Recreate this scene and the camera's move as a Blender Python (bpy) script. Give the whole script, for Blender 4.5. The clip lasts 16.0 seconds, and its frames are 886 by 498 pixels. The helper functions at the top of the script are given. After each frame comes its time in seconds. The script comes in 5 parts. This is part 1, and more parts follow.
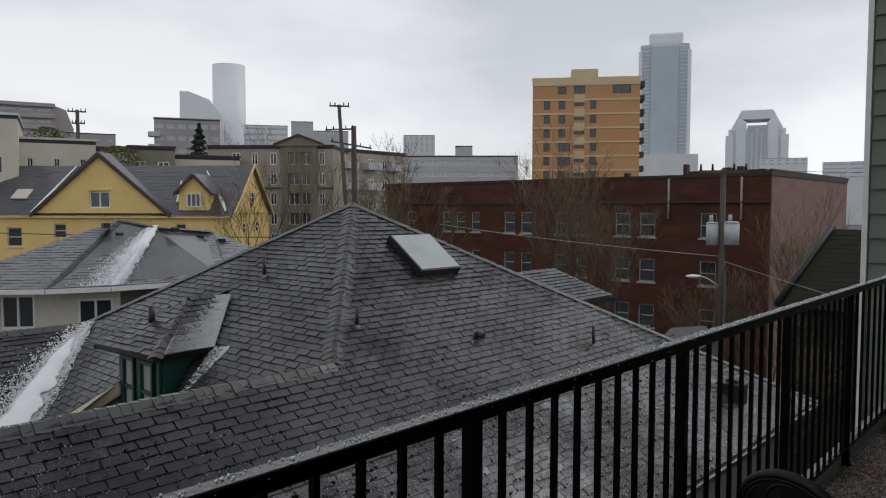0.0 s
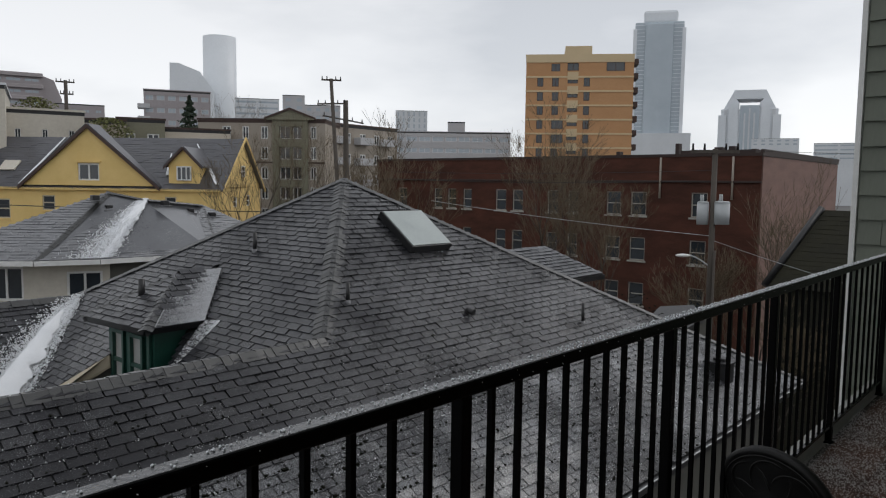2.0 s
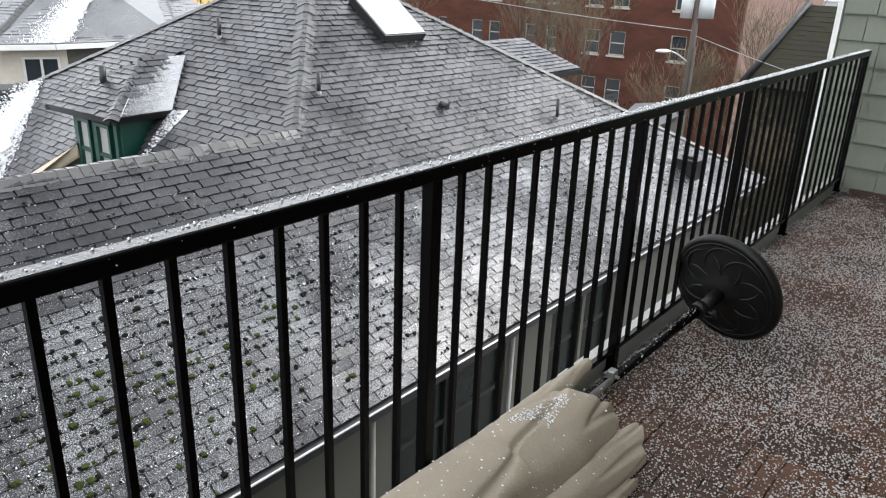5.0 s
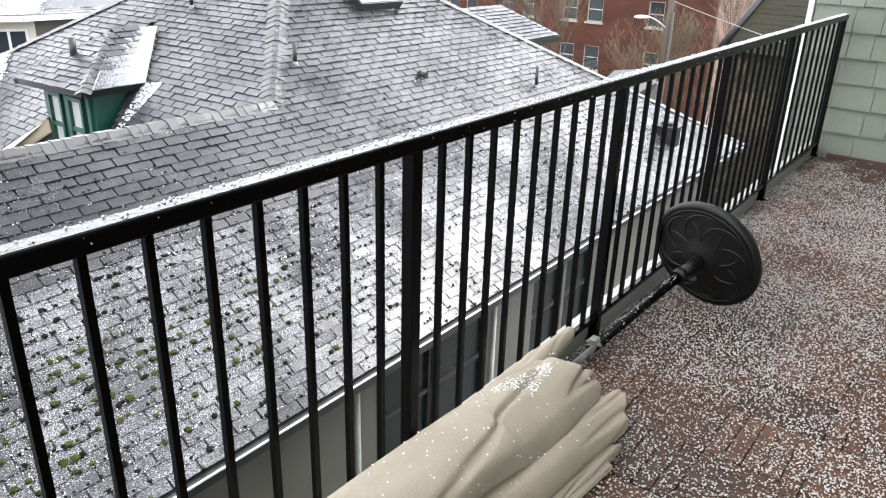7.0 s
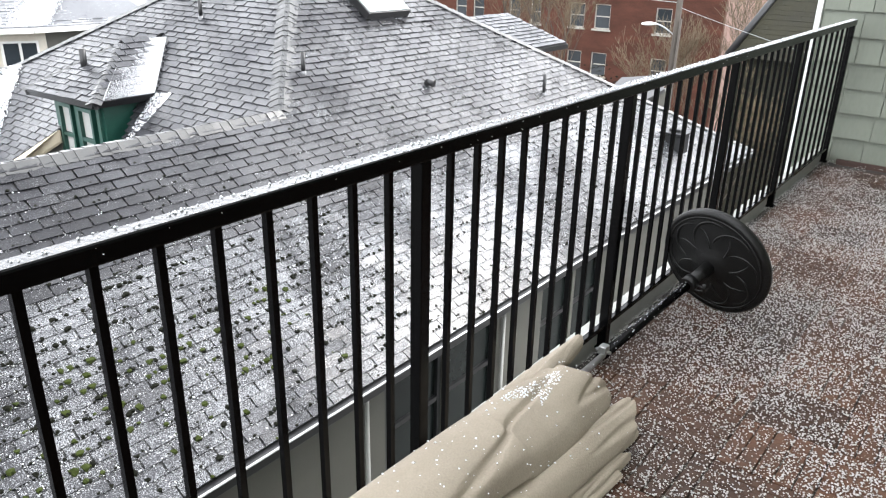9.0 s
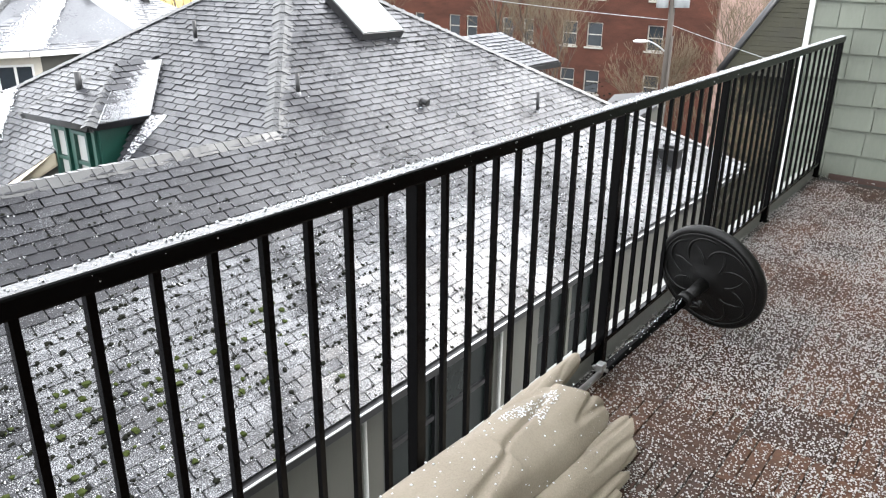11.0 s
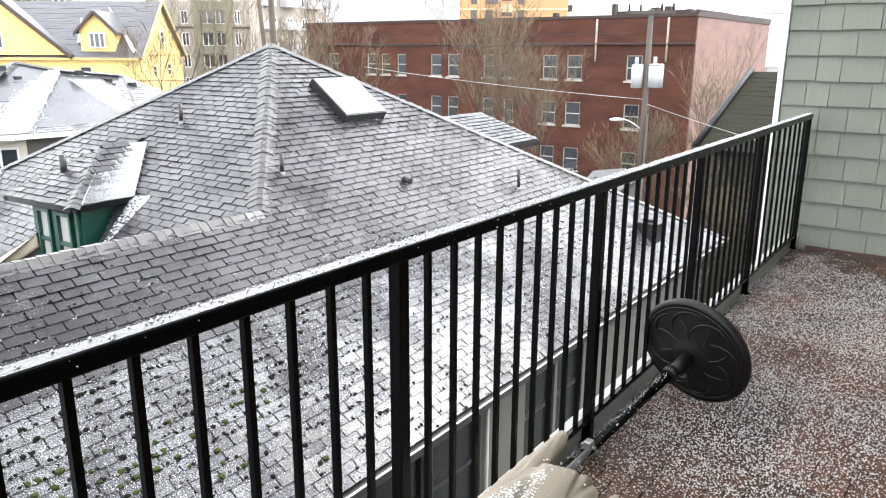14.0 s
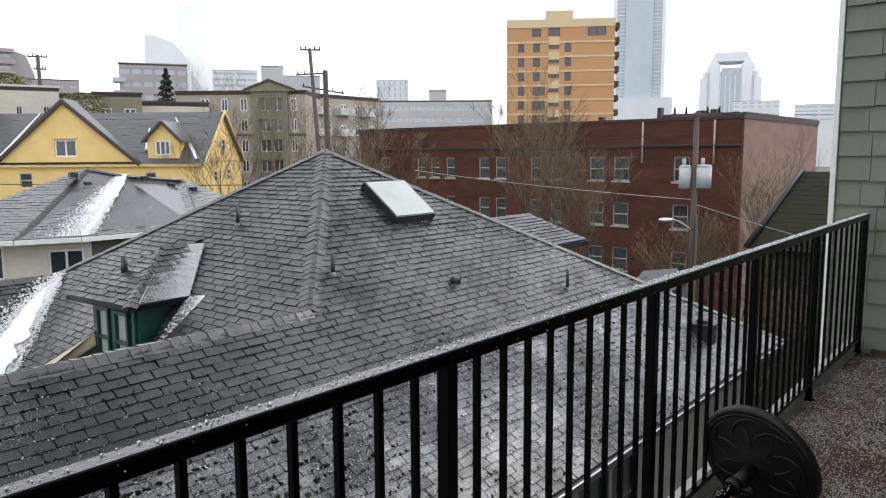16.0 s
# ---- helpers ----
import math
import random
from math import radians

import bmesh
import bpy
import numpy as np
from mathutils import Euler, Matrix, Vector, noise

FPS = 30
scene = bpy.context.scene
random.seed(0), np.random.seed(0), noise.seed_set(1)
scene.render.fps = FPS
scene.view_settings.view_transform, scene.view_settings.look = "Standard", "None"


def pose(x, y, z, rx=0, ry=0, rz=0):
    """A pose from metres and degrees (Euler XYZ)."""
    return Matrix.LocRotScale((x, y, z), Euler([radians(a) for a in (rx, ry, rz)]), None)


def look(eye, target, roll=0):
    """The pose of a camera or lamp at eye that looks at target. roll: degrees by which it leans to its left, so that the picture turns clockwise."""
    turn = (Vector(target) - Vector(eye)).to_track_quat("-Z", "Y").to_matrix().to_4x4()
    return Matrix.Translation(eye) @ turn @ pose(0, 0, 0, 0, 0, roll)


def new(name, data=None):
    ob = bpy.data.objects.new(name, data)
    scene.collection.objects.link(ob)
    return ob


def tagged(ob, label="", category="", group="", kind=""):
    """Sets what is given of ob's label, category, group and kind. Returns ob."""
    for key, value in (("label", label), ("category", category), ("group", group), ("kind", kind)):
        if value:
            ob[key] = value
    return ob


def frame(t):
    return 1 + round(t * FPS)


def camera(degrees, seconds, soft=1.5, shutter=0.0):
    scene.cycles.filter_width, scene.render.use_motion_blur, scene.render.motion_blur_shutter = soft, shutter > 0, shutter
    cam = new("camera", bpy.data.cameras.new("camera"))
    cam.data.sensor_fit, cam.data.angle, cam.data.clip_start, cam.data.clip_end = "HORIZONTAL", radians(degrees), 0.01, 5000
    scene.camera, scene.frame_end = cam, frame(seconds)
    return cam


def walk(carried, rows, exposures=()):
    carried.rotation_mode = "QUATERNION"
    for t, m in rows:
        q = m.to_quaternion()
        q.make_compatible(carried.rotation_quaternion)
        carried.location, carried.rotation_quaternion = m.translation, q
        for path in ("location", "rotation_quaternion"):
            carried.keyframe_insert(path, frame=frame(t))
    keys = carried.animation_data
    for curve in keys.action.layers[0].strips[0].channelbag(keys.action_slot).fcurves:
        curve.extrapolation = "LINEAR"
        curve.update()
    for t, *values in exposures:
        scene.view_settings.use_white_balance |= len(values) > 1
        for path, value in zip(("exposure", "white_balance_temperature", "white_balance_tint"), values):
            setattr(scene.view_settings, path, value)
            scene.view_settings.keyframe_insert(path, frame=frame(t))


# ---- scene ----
cam = camera(61.8, 16.0, soft=1.15)
PATH = [
    (0, look((-0.029, -0.025, 0.031), (1.463, 1.303, -0.077), 0.1)),
    (0.5, look((-0.035, -0.026, 0.029), (1.444, 1.312, -0.125), 0.3)),
    (1, look((-0.036, -0.029, 0.032), (1.452, 1.296, -0.144), 0.4)),
    (1.5, look((-0.035, -0.027, 0.033), (1.458, 1.294, -0.13), 0.6)),
    (2, look((-0.033, -0.027, 0.03), (1.471, 1.279, -0.141), 0.8)),
    (2.5, look((-0.036, -0.029, 0.031), (1.458, 1.285, -0.17), 0.7)),
    (3, look((-0.041, -0.028, 0.03), (1.42, 1.318, -0.202), 0.3)),
    (3.5, look((-0.036, -0.03, 0.029), (1.394, 1.348, -0.216), -0.1)),
    (4, look((-0.037, -0.029, 0.024), (1.394, 1.329, -0.305), 0.1)),
    (4.5, look((-0.036, -0.035, 0.013), (1.42, 1.239, -0.495), 0.9)),
    (5, look((-0.034, -0.035, 0.005), (1.432, 1.13, -0.698), 2.1)),
    (5.2, look((-0.028, -0.035, 0.001), (1.448, 1.104, -0.725), 2.4)),
    (7.3, look((-0.025, -0.026, 0.005), (1.447, 1.082, -0.773), 1.6)),
    (7.5, look((-0.026, -0.026, 0.006), (1.444, 1.088, -0.768), 1.5)),
    (8, look((-0.023, -0.024, 0.004), (1.45, 1.083, -0.772), 1.3)),
    (8.5, look((-0.027, -0.027, 0.005), (1.443, 1.089, -0.765), 1.2)),
    (9, look((-0.028, -0.027, 0.007), (1.44, 1.101, -0.75), 1.2)),
    (9.2, look((-0.029, -0.028, 0.008), (1.439, 1.109, -0.735), 0.9)),
    (11.3, look((-0.031, -0.032, 0.018), (1.458, 1.102, -0.686), 0.5)),
    (11.5, look((-0.032, -0.034, 0.018), (1.456, 1.109, -0.674), 0.5)),
    (12, look((-0.031, -0.034, 0.017), (1.47, 1.109, -0.648), 0.4)),
    (12.5, look((-0.033, -0.035, 0.018), (1.481, 1.089, -0.651), 0.6)),
    (13, look((-0.032, -0.035, 0.019), (1.48, 1.106, -0.623), 0.3)),
    (13.5, look((-0.03, -0.035, 0.017), (1.513, 1.061, -0.628), 0.7)),
    (14, look((-0.031, -0.035, 0.024), (1.532, 1.1, -0.493), 0.2)),
    (14.5, look((-0.032, -0.032, 0.025), (1.532, 1.141, -0.398), 0.1)),
    (15, look((-0.033, -0.031, 0.03), (1.528, 1.178, -0.289), -0.0)),
    (15.5, look((-0.032, -0.03, 0.031), (1.517, 1.203, -0.256), -0.2)),
    (16, look((-0.028, -0.03, 0.031), (1.497, 1.239, -0.222), -0.4)),
]
EXPOSURES = [(0.0, -0.36), (2.5, -0.24), (3.5, 0.0), (4.0, 0.25), (4.5, 0.75), (5.0, 1.6), (7.5, 2.38), (9.0, 2.38), (11.5, 2.4), (13.5, 2.4),
             (14.0, 2.4), (14.5, 2.2), (15.0, 1.65), (15.5, 1.2), (16.0, 0.9)]
walk(cam, PATH, EXPOSURES)

# ---- sky and sun ----
SUN_ELEV, SUN_AZ = radians(42), radians(-20)
world = bpy.data.worlds.new("overcast")
scene.world = world
world.use_nodes = True
wt = world.node_tree
wt.nodes.clear()
w_out = wt.nodes.new("ShaderNodeOutputWorld")
w_add = wt.nodes.new("ShaderNodeAddShader")
w_sky = wt.nodes.new("ShaderNodeTexSky")
w_sky.sky_type = "NISHITA"
w_sky.sun_disc = False
w_sky.sun_elevation = SUN_ELEV
w_sky.sun_rotation = radians(90) - SUN_AZ
w_b1 = wt.nodes.new("ShaderNodeBackground")
w_b1.inputs["Strength"].default_value = 0.012
wt.links.new(w_sky.outputs["Color"], w_b1.inputs["Color"])
w_tc = wt.nodes.new("ShaderNodeTexCoord")
w_map = wt.nodes.new("ShaderNodeMapping")
w_map.inputs["Scale"].default_value = (1.0, 1.0, 3.2)
w_n = wt.nodes.new("ShaderNodeTexNoise")
w_n.inputs["Scale"].default_value = 1.7
w_n.inputs["Detail"].default_value = 6
w_n.inputs["Roughness"].default_value = 0.5
w_ramp = wt.nodes.new("ShaderNodeValToRGB")
w_ramp.color_ramp.elements[0].position, w_ramp.color_ramp.elements[0].color = 0.38, (0.60, 0.62, 0.655, 1)
w_ramp.color_ramp.elements[1].position, w_ramp.color_ramp.elements[1].color = 0.60, (0.86, 0.87, 0.89, 1)
w_b2 = wt.nodes.new("ShaderNodeBackground")
w_b2.inputs["Strength"].default_value = 1.02
wt.links.new(w_tc.outputs["Generated"], w_map.inputs["Vector"])
wt.links.new(w_map.outputs["Vector"], w_n.inputs["Vector"])
wt.links.new(w_n.outputs["Fac"], w_ramp.inputs["Fac"])
w_sep = wt.nodes.new("ShaderNodeSeparateXYZ")
w_low = wt.nodes.new("ShaderNodeMapRange")
for w_i, w_v in ((1, 0.0), (2, 0.32), (3, 1.36), (4, 1.06)):
    w_low.inputs[w_i].default_value = w_v
w_glow = wt.nodes.new("ShaderNodeVectorMath")
w_glow.operation = "SCALE"
wt.links.new(w_tc.outputs["Generated"], w_sep.inputs[0])
wt.links.new(w_sep.outputs["Z"], w_low.inputs[0])
wt.links.new(w_ramp.outputs["Color"], w_glow.inputs[0])
wt.links.new(w_low.outputs[0], w_glow.inputs["Scale"])
wt.links.new(w_glow.outputs[0], w_b2.inputs["Color"])
wt.links.new(w_b1.outputs[0], w_add.inputs[0])
wt.links.new(w_b2.outputs[0], w_add.inputs[1])
wt.links.new(w_add.outputs[0], w_out.inputs["Surface"])

sun_data = bpy.data.lights.new("sun", "SUN")
sun_data.energy, sun_data.angle, sun_data.color = 0.6, radians(25), (1.0, 0.97, 0.93)
sun = new("sun", sun_data)
sun_dir = Vector((math.cos(SUN_ELEV) * math.cos(SUN_AZ), math.cos(SUN_ELEV) * math.sin(SUN_AZ), math.sin(SUN_ELEV)))
sun.matrix_world = look(sun_dir * 60, (0, 0, 0))


# ---- materials ----
def surface(name, dark, light, scale=3.0, rough=0.6, spread=0.15, metal=0.0, bump=0.2, fine=40.0, vary=0.0, island=False,
            speck=None, speck_scale=120.0, speck_low=1.2, speck_at=0.55, speck_soft=0.08, spec=0.5, stretch=(1, 1, 1), wet=0.0, low_share=0.4, puddle=0.0):
    """Two scales of colour, roughness variation, fine relief; speck: a second colour lying on it in grains and drifts."""
    m = bpy.data.materials.new(name)
    m.use_nodes = True
    t = m.node_tree
    bsdf = t.nodes["Principled BSDF"]

    def node(kind, **given):
        n = t.nodes.new(kind)
        for k, v in given.items():
            n.inputs[k.replace("_", " ")].default_value = v
        return n

    def mixed(a, b, fac, mode="MIX"):
        n = t.nodes.new("ShaderNodeMix")
        n.data_type, n.blend_type = "RGBA", mode
        for slot, v in ((6, a), (7, b), (0, fac)):
            if isinstance(v, (tuple, float, int)):
                n.inputs[slot].default_value = (*v, 1) if isinstance(v, tuple) else v
            else:
                t.links.new(v, n.inputs[slot])
        return n.outputs[2]

    def maths(op, a, b=0.0):
        n = t.nodes.new("ShaderNodeMath")
        n.operation = op
        for i, v in enumerate((a, b)):
            if isinstance(v, (float, int)):
                n.inputs[i].default_value = v
            else:
                t.links.new(v, n.inputs[i])
        return n.outputs[0]

    geo = t.nodes.new("ShaderNodeNewGeometry")
    mapping = node("ShaderNodeMapping", Scale=stretch)
    t.links.new(geo.outputs["Position"], mapping.inputs["Vector"])
    where = mapping.outputs["Vector"]
    big = node("ShaderNodeTexNoise", Scale=scale, Detail=5.0, Roughness=0.6)
    small = node("ShaderNodeTexNoise", Scale=fine, Detail=3.0, Roughness=0.6)
    t.links.new(where, big.inputs["Vector"])
    t.links.new(where, small.inputs["Vector"])
    f = maths("ADD", maths("MULTIPLY", big.outputs["Fac"], 1.3), maths("MULTIPLY", small.outputs["Fac"], 0.9))
    f = maths("SUBTRACT", f, 0.6)
    colour = mixed(dark, light, f)
    if vary:
        if island:
            r = geo.outputs["Random Per Island"]
        else:
            r = t.nodes.new("ShaderNodeObjectInfo").outputs["Random"]
        hsv = t.nodes.new("ShaderNodeHueSaturation")
        t.links.new(maths("ADD", maths("MULTIPLY", r, 2 * vary), 1.0 - vary), hsv.inputs["Value"])
        t.links.new(colour, hsv.inputs["Color"])
        colour = hsv.outputs["Color"]
    ro = maths("ADD", maths("MULTIPLY", small.outputs["Fac"], spread * 0.7), maths("MULTIPLY", big.outputs["Fac"], spread))
    ro = maths("ADD", ro, rough - 0.85 * spread)
    if vary and wet:
        ro = maths("ADD", ro, maths("MULTIPLY", maths("SUBTRACT", r, 0.5), 0.22))
    height = small.outputs["Fac"]
    if speck:
        grains = node("ShaderNodeTexNoise", Scale=speck_scale, Detail=2.0, Roughness=0.7)
        drift = node("ShaderNodeTexNoise", Scale=speck_low, Detail=4.0, Roughness=0.6)
        t.links.new(geo.outputs["Position"], grains.inputs["Vector"])
        t.links.new(geo.outputs["Position"], drift.inputs["Vector"])
        both = maths("ADD", maths("MULTIPLY", grains.outputs["Fac"], 1 - low_share), maths("MULTIPLY", drift.outputs["Fac"], low_share))
        ramp = t.nodes.new("ShaderNodeMapRange")
        ramp.inputs[1].default_value, ramp.inputs[2].default_value = speck_at, speck_at + speck_soft
        t.links.new(both, ramp.inputs[0])
        colour = mixed(colour, speck, ramp.outputs[0])
        ro = maths("ADD", ro, maths("MULTIPLY", ramp.outputs[0], 0.2))
        height = maths("ADD", height, ramp.outputs[0])
    t.links.new(colour, bsdf.inputs["Base Color"])
    t.links.new(ro, bsdf.inputs["Roughness"])
    bsdf.inputs["Metallic"].default_value = metal
    bsdf.inputs["Specular IOR Level"].default_value = spec
    if wet:
        bsdf.inputs["Coat Weight"].default_value = wet
        bsdf.inputs["Coat Roughness"].default_value = 0.18
    if puddle:
        pool = node("ShaderNodeTexNoise", Scale=0.55, Detail=5.0, Roughness=0.62)
        t.links.new(geo.outputs["Position"], pool.inputs["Vector"])
        soak = t.nodes.new("ShaderNodeMapRange")
        soak.inputs[1].default_value, soak.inputs[2].default_value = 0.38, 0.58
        soak.inputs[3].default_value, soak.inputs[4].default_value = wet * 0.25, wet + puddle
        t.links.new(pool.outputs["Fac"], soak.inputs[0])
        t.links.new(soak.outputs[0], bsdf.inputs["Coat Weight"])
    if bump:
        b = node("ShaderNodeBump", Strength=bump, Distance=0.01)
        t.links.new(height, b.inputs["Height"])
        t.links.new(b.outputs["Normal"], bsdf.inputs["Normal"])
    return m


def glass(name, tint=(0.02, 0.025, 0.03), rough=0.05, metal=0.0):
    return surface(name, tint, tuple(c * 1.6 for c in tint), scale=0.6, rough=rough, spread=0.04, metal=metal, bump=0.02, fine=3.0, vary=0.3, spec=0.8)


HAIL = (0.78, 0.80, 0.82)
M = dict(
    shingle=surface("wet_asphalt_shingle", (0.006326, 0.006499, 0.007998), (0.02416, 0.02455, 0.02983), 1.4, 0.31, 0.24, bump=0.6, fine=90, vary=0.24, island=True,
                    speck=HAIL, speck_scale=130, speck_low=1.3, speck_at=0.60, speck_soft=0.13, wet=0.30, low_share=0.3, puddle=0.5, spec=0.22),
    shingle_piece=surface("wet_asphalt_shingle_piece", (0.008003, 0.008221, 0.01012), (0.03055, 0.03106, 0.03774), 1.4, 0.31, 0.24, bump=0.6, fine=90, vary=0.24,
                          speck=(0.34, 0.35, 0.37), speck_scale=85, speck_low=1.3, speck_at=0.485, speck_soft=0.13, wet=0.32, low_share=0.3, puddle=0.5, spec=0.222),
    shingle_steep=surface("wet_asphalt_shingle_bare", (0.01072, 0.01113, 0.01316), (0.03463, 0.03545, 0.04182), 1.4, 0.38, 0.2, bump=0.45, fine=90, vary=0.2, island=True,
                          speck=HAIL, speck_scale=130, speck_low=1.3, speck_at=0.64, speck_soft=0.12, wet=0.34, low_share=0.3, puddle=0.25, spec=0.3),
    shingle_low=surface("hail_strewn_shingle", (0.00776, 0.008148, 0.009952), (0.02813, 0.02861, 0.03428), 1.4, 0.36, 0.24, bump=0.7, fine=90, vary=0.2, island=True,
                        speck=(0.34, 0.35, 0.37), speck_scale=85, speck_low=1.1, speck_at=0.485, speck_soft=0.15, wet=0.28, low_share=0.38, puddle=0.45, spec=0.25),
    hail_wet=surface("wet_hail", (0.36, 0.37, 0.39), (0.6, 0.61, 0.63), 7, 0.3, 0.15, bump=0.3, fine=70),
    cap=surface("ridge_cap_shingle", (0.0132, 0.01375, 0.01375), (0.0363, 0.0374, 0.03685), 3, 0.45, 0.2, bump=0.4, fine=90, vary=0.12, wet=0.4,
                speck=HAIL, speck_scale=75, speck_low=1.3, speck_at=0.66, speck_soft=0.10, low_share=0.3),
    roofing=surface("roofing_felt", (0.012, 0.012, 0.013), (0.03, 0.03, 0.032), 3, 0.5),
    far_roof=surface("grey_roof_shingle", (0.07, 0.072, 0.08), (0.14, 0.145, 0.155), 0.6, 0.35, 0.2, bump=0.4, fine=12, vary=0.2, island=True, wet=0.6, speck=HAIL, speck_scale=20, speck_low=0.5, speck_at=0.60, speck_soft=0.12),
    slate=surface("dark_roof_shingle", (0.045, 0.045, 0.052), (0.095, 0.096, 0.108), 0.5, 0.45, 0.2, bump=0.4, fine=9, vary=0.2, island=True, wet=0.3),
    hail=surface("hail_drift", (0.70, 0.72, 0.75), (0.88, 0.90, 0.92), 2, 0.45, 0.2, bump=0.8, fine=60),
    hail_grain=surface("hail_grain", (0.35, 0.34, 0.33), (0.50, 0.49, 0.475), 9, 0.3, 0.1, bump=0.0, fine=80),
    iron=surface("black_painted_iron", (0.00084, 0.00084, 0.000966), (0.00189, 0.00189, 0.0021), 3, 0.22, 0.12, bump=0.05, fine=120, spec=0.1),
    # grey half-metal tone paints the sky's sheen onto the water film
    wet_film=surface("water_film_sky_sheen", (0.049, 0.0497, 0.0518), (0.14, 0.1421, 0.147), 9, 0.26, 0.24, metal=0.5, bump=0.35, fine=50),
    cast=surface("black_cast_resin", (0.0021, 0.0021, 0.0021), (0.0054, 0.0051, 0.0048), 6, 0.42, 0.2, bump=0.25, fine=150, spec=0.3),
    canvas=surface("beige_canvas", (0.2075, 0.1741, 0.1319), (0.3334, 0.2853, 0.2223), 5, 0.75, 0.1, bump=0.3, fine=170, speck=HAIL, speck_scale=160, speck_low=4.0, speck_at=0.665, speck_soft=0.03),
    pole_metal=surface("bare_aluminium", (0.35, 0.35, 0.34), (0.55, 0.55, 0.54), 8, 0.35, 0.2, metal=0.9, bump=0.05),
    deck=surface("wet_deck_wood", (0.0202, 0.0101, 0.006534), (0.08019, 0.03683, 0.0196), 3, 0.5, 0.2, bump=0.3, fine=60, vary=0.45, spec=0.25, stretch=(1, 1, 1)),
    deck_under=surface("deck_tile_base", (0.02, 0.018, 0.016), (0.05, 0.045, 0.04), 5, 0.6),
    siding=surface("sage_green_shingle_siding", (0.1225, 0.1375, 0.1075), (0.165, 0.18, 0.145), 1.5, 0.6, 0.15, bump=0.2, fine=45, vary=0.07, stretch=(1, 1, 0.25)),
    white_trim=surface("white_painted_trim", (0.62, 0.62, 0.60), (0.80, 0.80, 0.78), 3, 0.45, 0.1, bump=0.05),
    kerb=surface("grey_painted_kerb", (0.2592, 0.2592, 0.24), (0.3648, 0.3648, 0.3408), 4, 0.6, 0.15, bump=0.15),
    gutter=surface("white_gutter", (0.56, 0.568, 0.576), (0.72, 0.728, 0.736), 6, 0.25, 0.1, metal=0.3, bump=0.05),
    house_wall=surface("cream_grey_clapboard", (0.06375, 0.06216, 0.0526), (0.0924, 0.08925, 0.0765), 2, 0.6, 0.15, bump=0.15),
    green=surface("dark_green_trim", (0.009, 0.045, 0.03375), (0.015, 0.07125, 0.0525), 4, 0.4, 0.15, bump=0.08),
    cream=surface("cream_trim", (0.42, 0.36, 0.26), (0.55, 0.48, 0.36), 3, 0.55, 0.1, bump=0.1),
    vent=surface("black_vent_metal", (0.008, 0.008, 0.009), (0.02, 0.02, 0.021), 6, 0.35, 0.2, bump=0.1),
    lead=surface("grey_flashing", (0.1, 0.1, 0.105), (0.19, 0.195, 0.2), 5, 0.35, 0.2, metal=0.5, bump=0.15),
    skylight_glass=surface("frosted_skylight", (0.30, 0.34, 0.33), (0.42, 0.46, 0.45), 2, 0.12, 0.06, bump=0.02, spec=0.7),
    glass=glass("window_glass"),
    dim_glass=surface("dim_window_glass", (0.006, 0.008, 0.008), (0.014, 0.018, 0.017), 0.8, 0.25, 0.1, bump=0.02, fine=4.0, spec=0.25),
    # pale blue puts distant haze and reflected sky into the glass colour
    glass_blue=surface("haze_pale_tower_glass", (0.34, 0.40, 0.45), (0.48, 0.54, 0.59), 0.012, 0.25, 0.1, bump=0.0, fine=0.06, spec=0.8),
    yellow=surface("yellow_stucco", (0.68, 0.47, 0.16), (0.84, 0.62, 0.26), 0.7, 0.75, 0.1, bump=0.2, fine=25),
    brown_trim=surface("dark_brown_trim", (0.035, 0.018, 0.014), (0.075, 0.04, 0.03), 3, 0.55),
    brick=surface("dark_red_brick", (0.02534, 0.01077, 0.007603), (0.1172, 0.04562, 0.03041), 0.5, 0.8, 0.15, spec=0.2, bump=0.3, fine=14, stretch=(1, 1, 3.2)),
    brick_dark=surface("sooty_brick", (0.0154, 0.0098, 0.0084), (0.049, 0.0252, 0.0196), 0.4, 0.7, 0.15, bump=0.3, fine=14, stretch=(1, 1, 3.2)),
    brick_pink=surface("weathered_pink_brick", (0.1346, 0.07038, 0.05692), (0.2587, 0.1552, 0.1242), 0.6, 0.75, 0.15, bump=0.3, fine=12, stretch=(1, 1, 3.2)),
    stone=surface("pale_stone_sill", (0.26, 0.25, 0.22), (0.42, 0.40, 0.36), 2, 0.6),
    orange_brick=surface("orange_tan_brick", (0.43, 0.22, 0.095), (0.55, 0.31, 0.15), 0.12, 0.7, 0.1, bump=0.1, fine=2.5, stretch=(1, 1, 2)),
    tan_band=surface("tan_concrete_band", (0.55, 0.42, 0.25), (0.68, 0.54, 0.34), 0.2, 0.7, bump=0.05),
    taupe=surface("taupe_stucco", (0.30, 0.26, 0.215), (0.39, 0.345, 0.29), 0.3, 0.75, 0.1, bump=0.1, fine=5),
    taupe_light=surface("light_taupe_stucco", (0.5, 0.4437, 0.3625), (0.65, 0.5875, 0.4875), 0.3, 0.75, 0.1, bump=0.1, fine=5),
    olive=surface("olive_stucco", (0.17, 0.165, 0.115), (0.24, 0.23, 0.165), 0.3, 0.75, 0.1, bump=0.1, fine=5),
    tan=surface("tan_stucco", (0.486, 0.4455, 0.378), (0.648, 0.6075, 0.5265), 0.3, 0.75, 0.1, bump=0.1, fine=5),
    # skyline haze is put into the base colour of these four wall materials
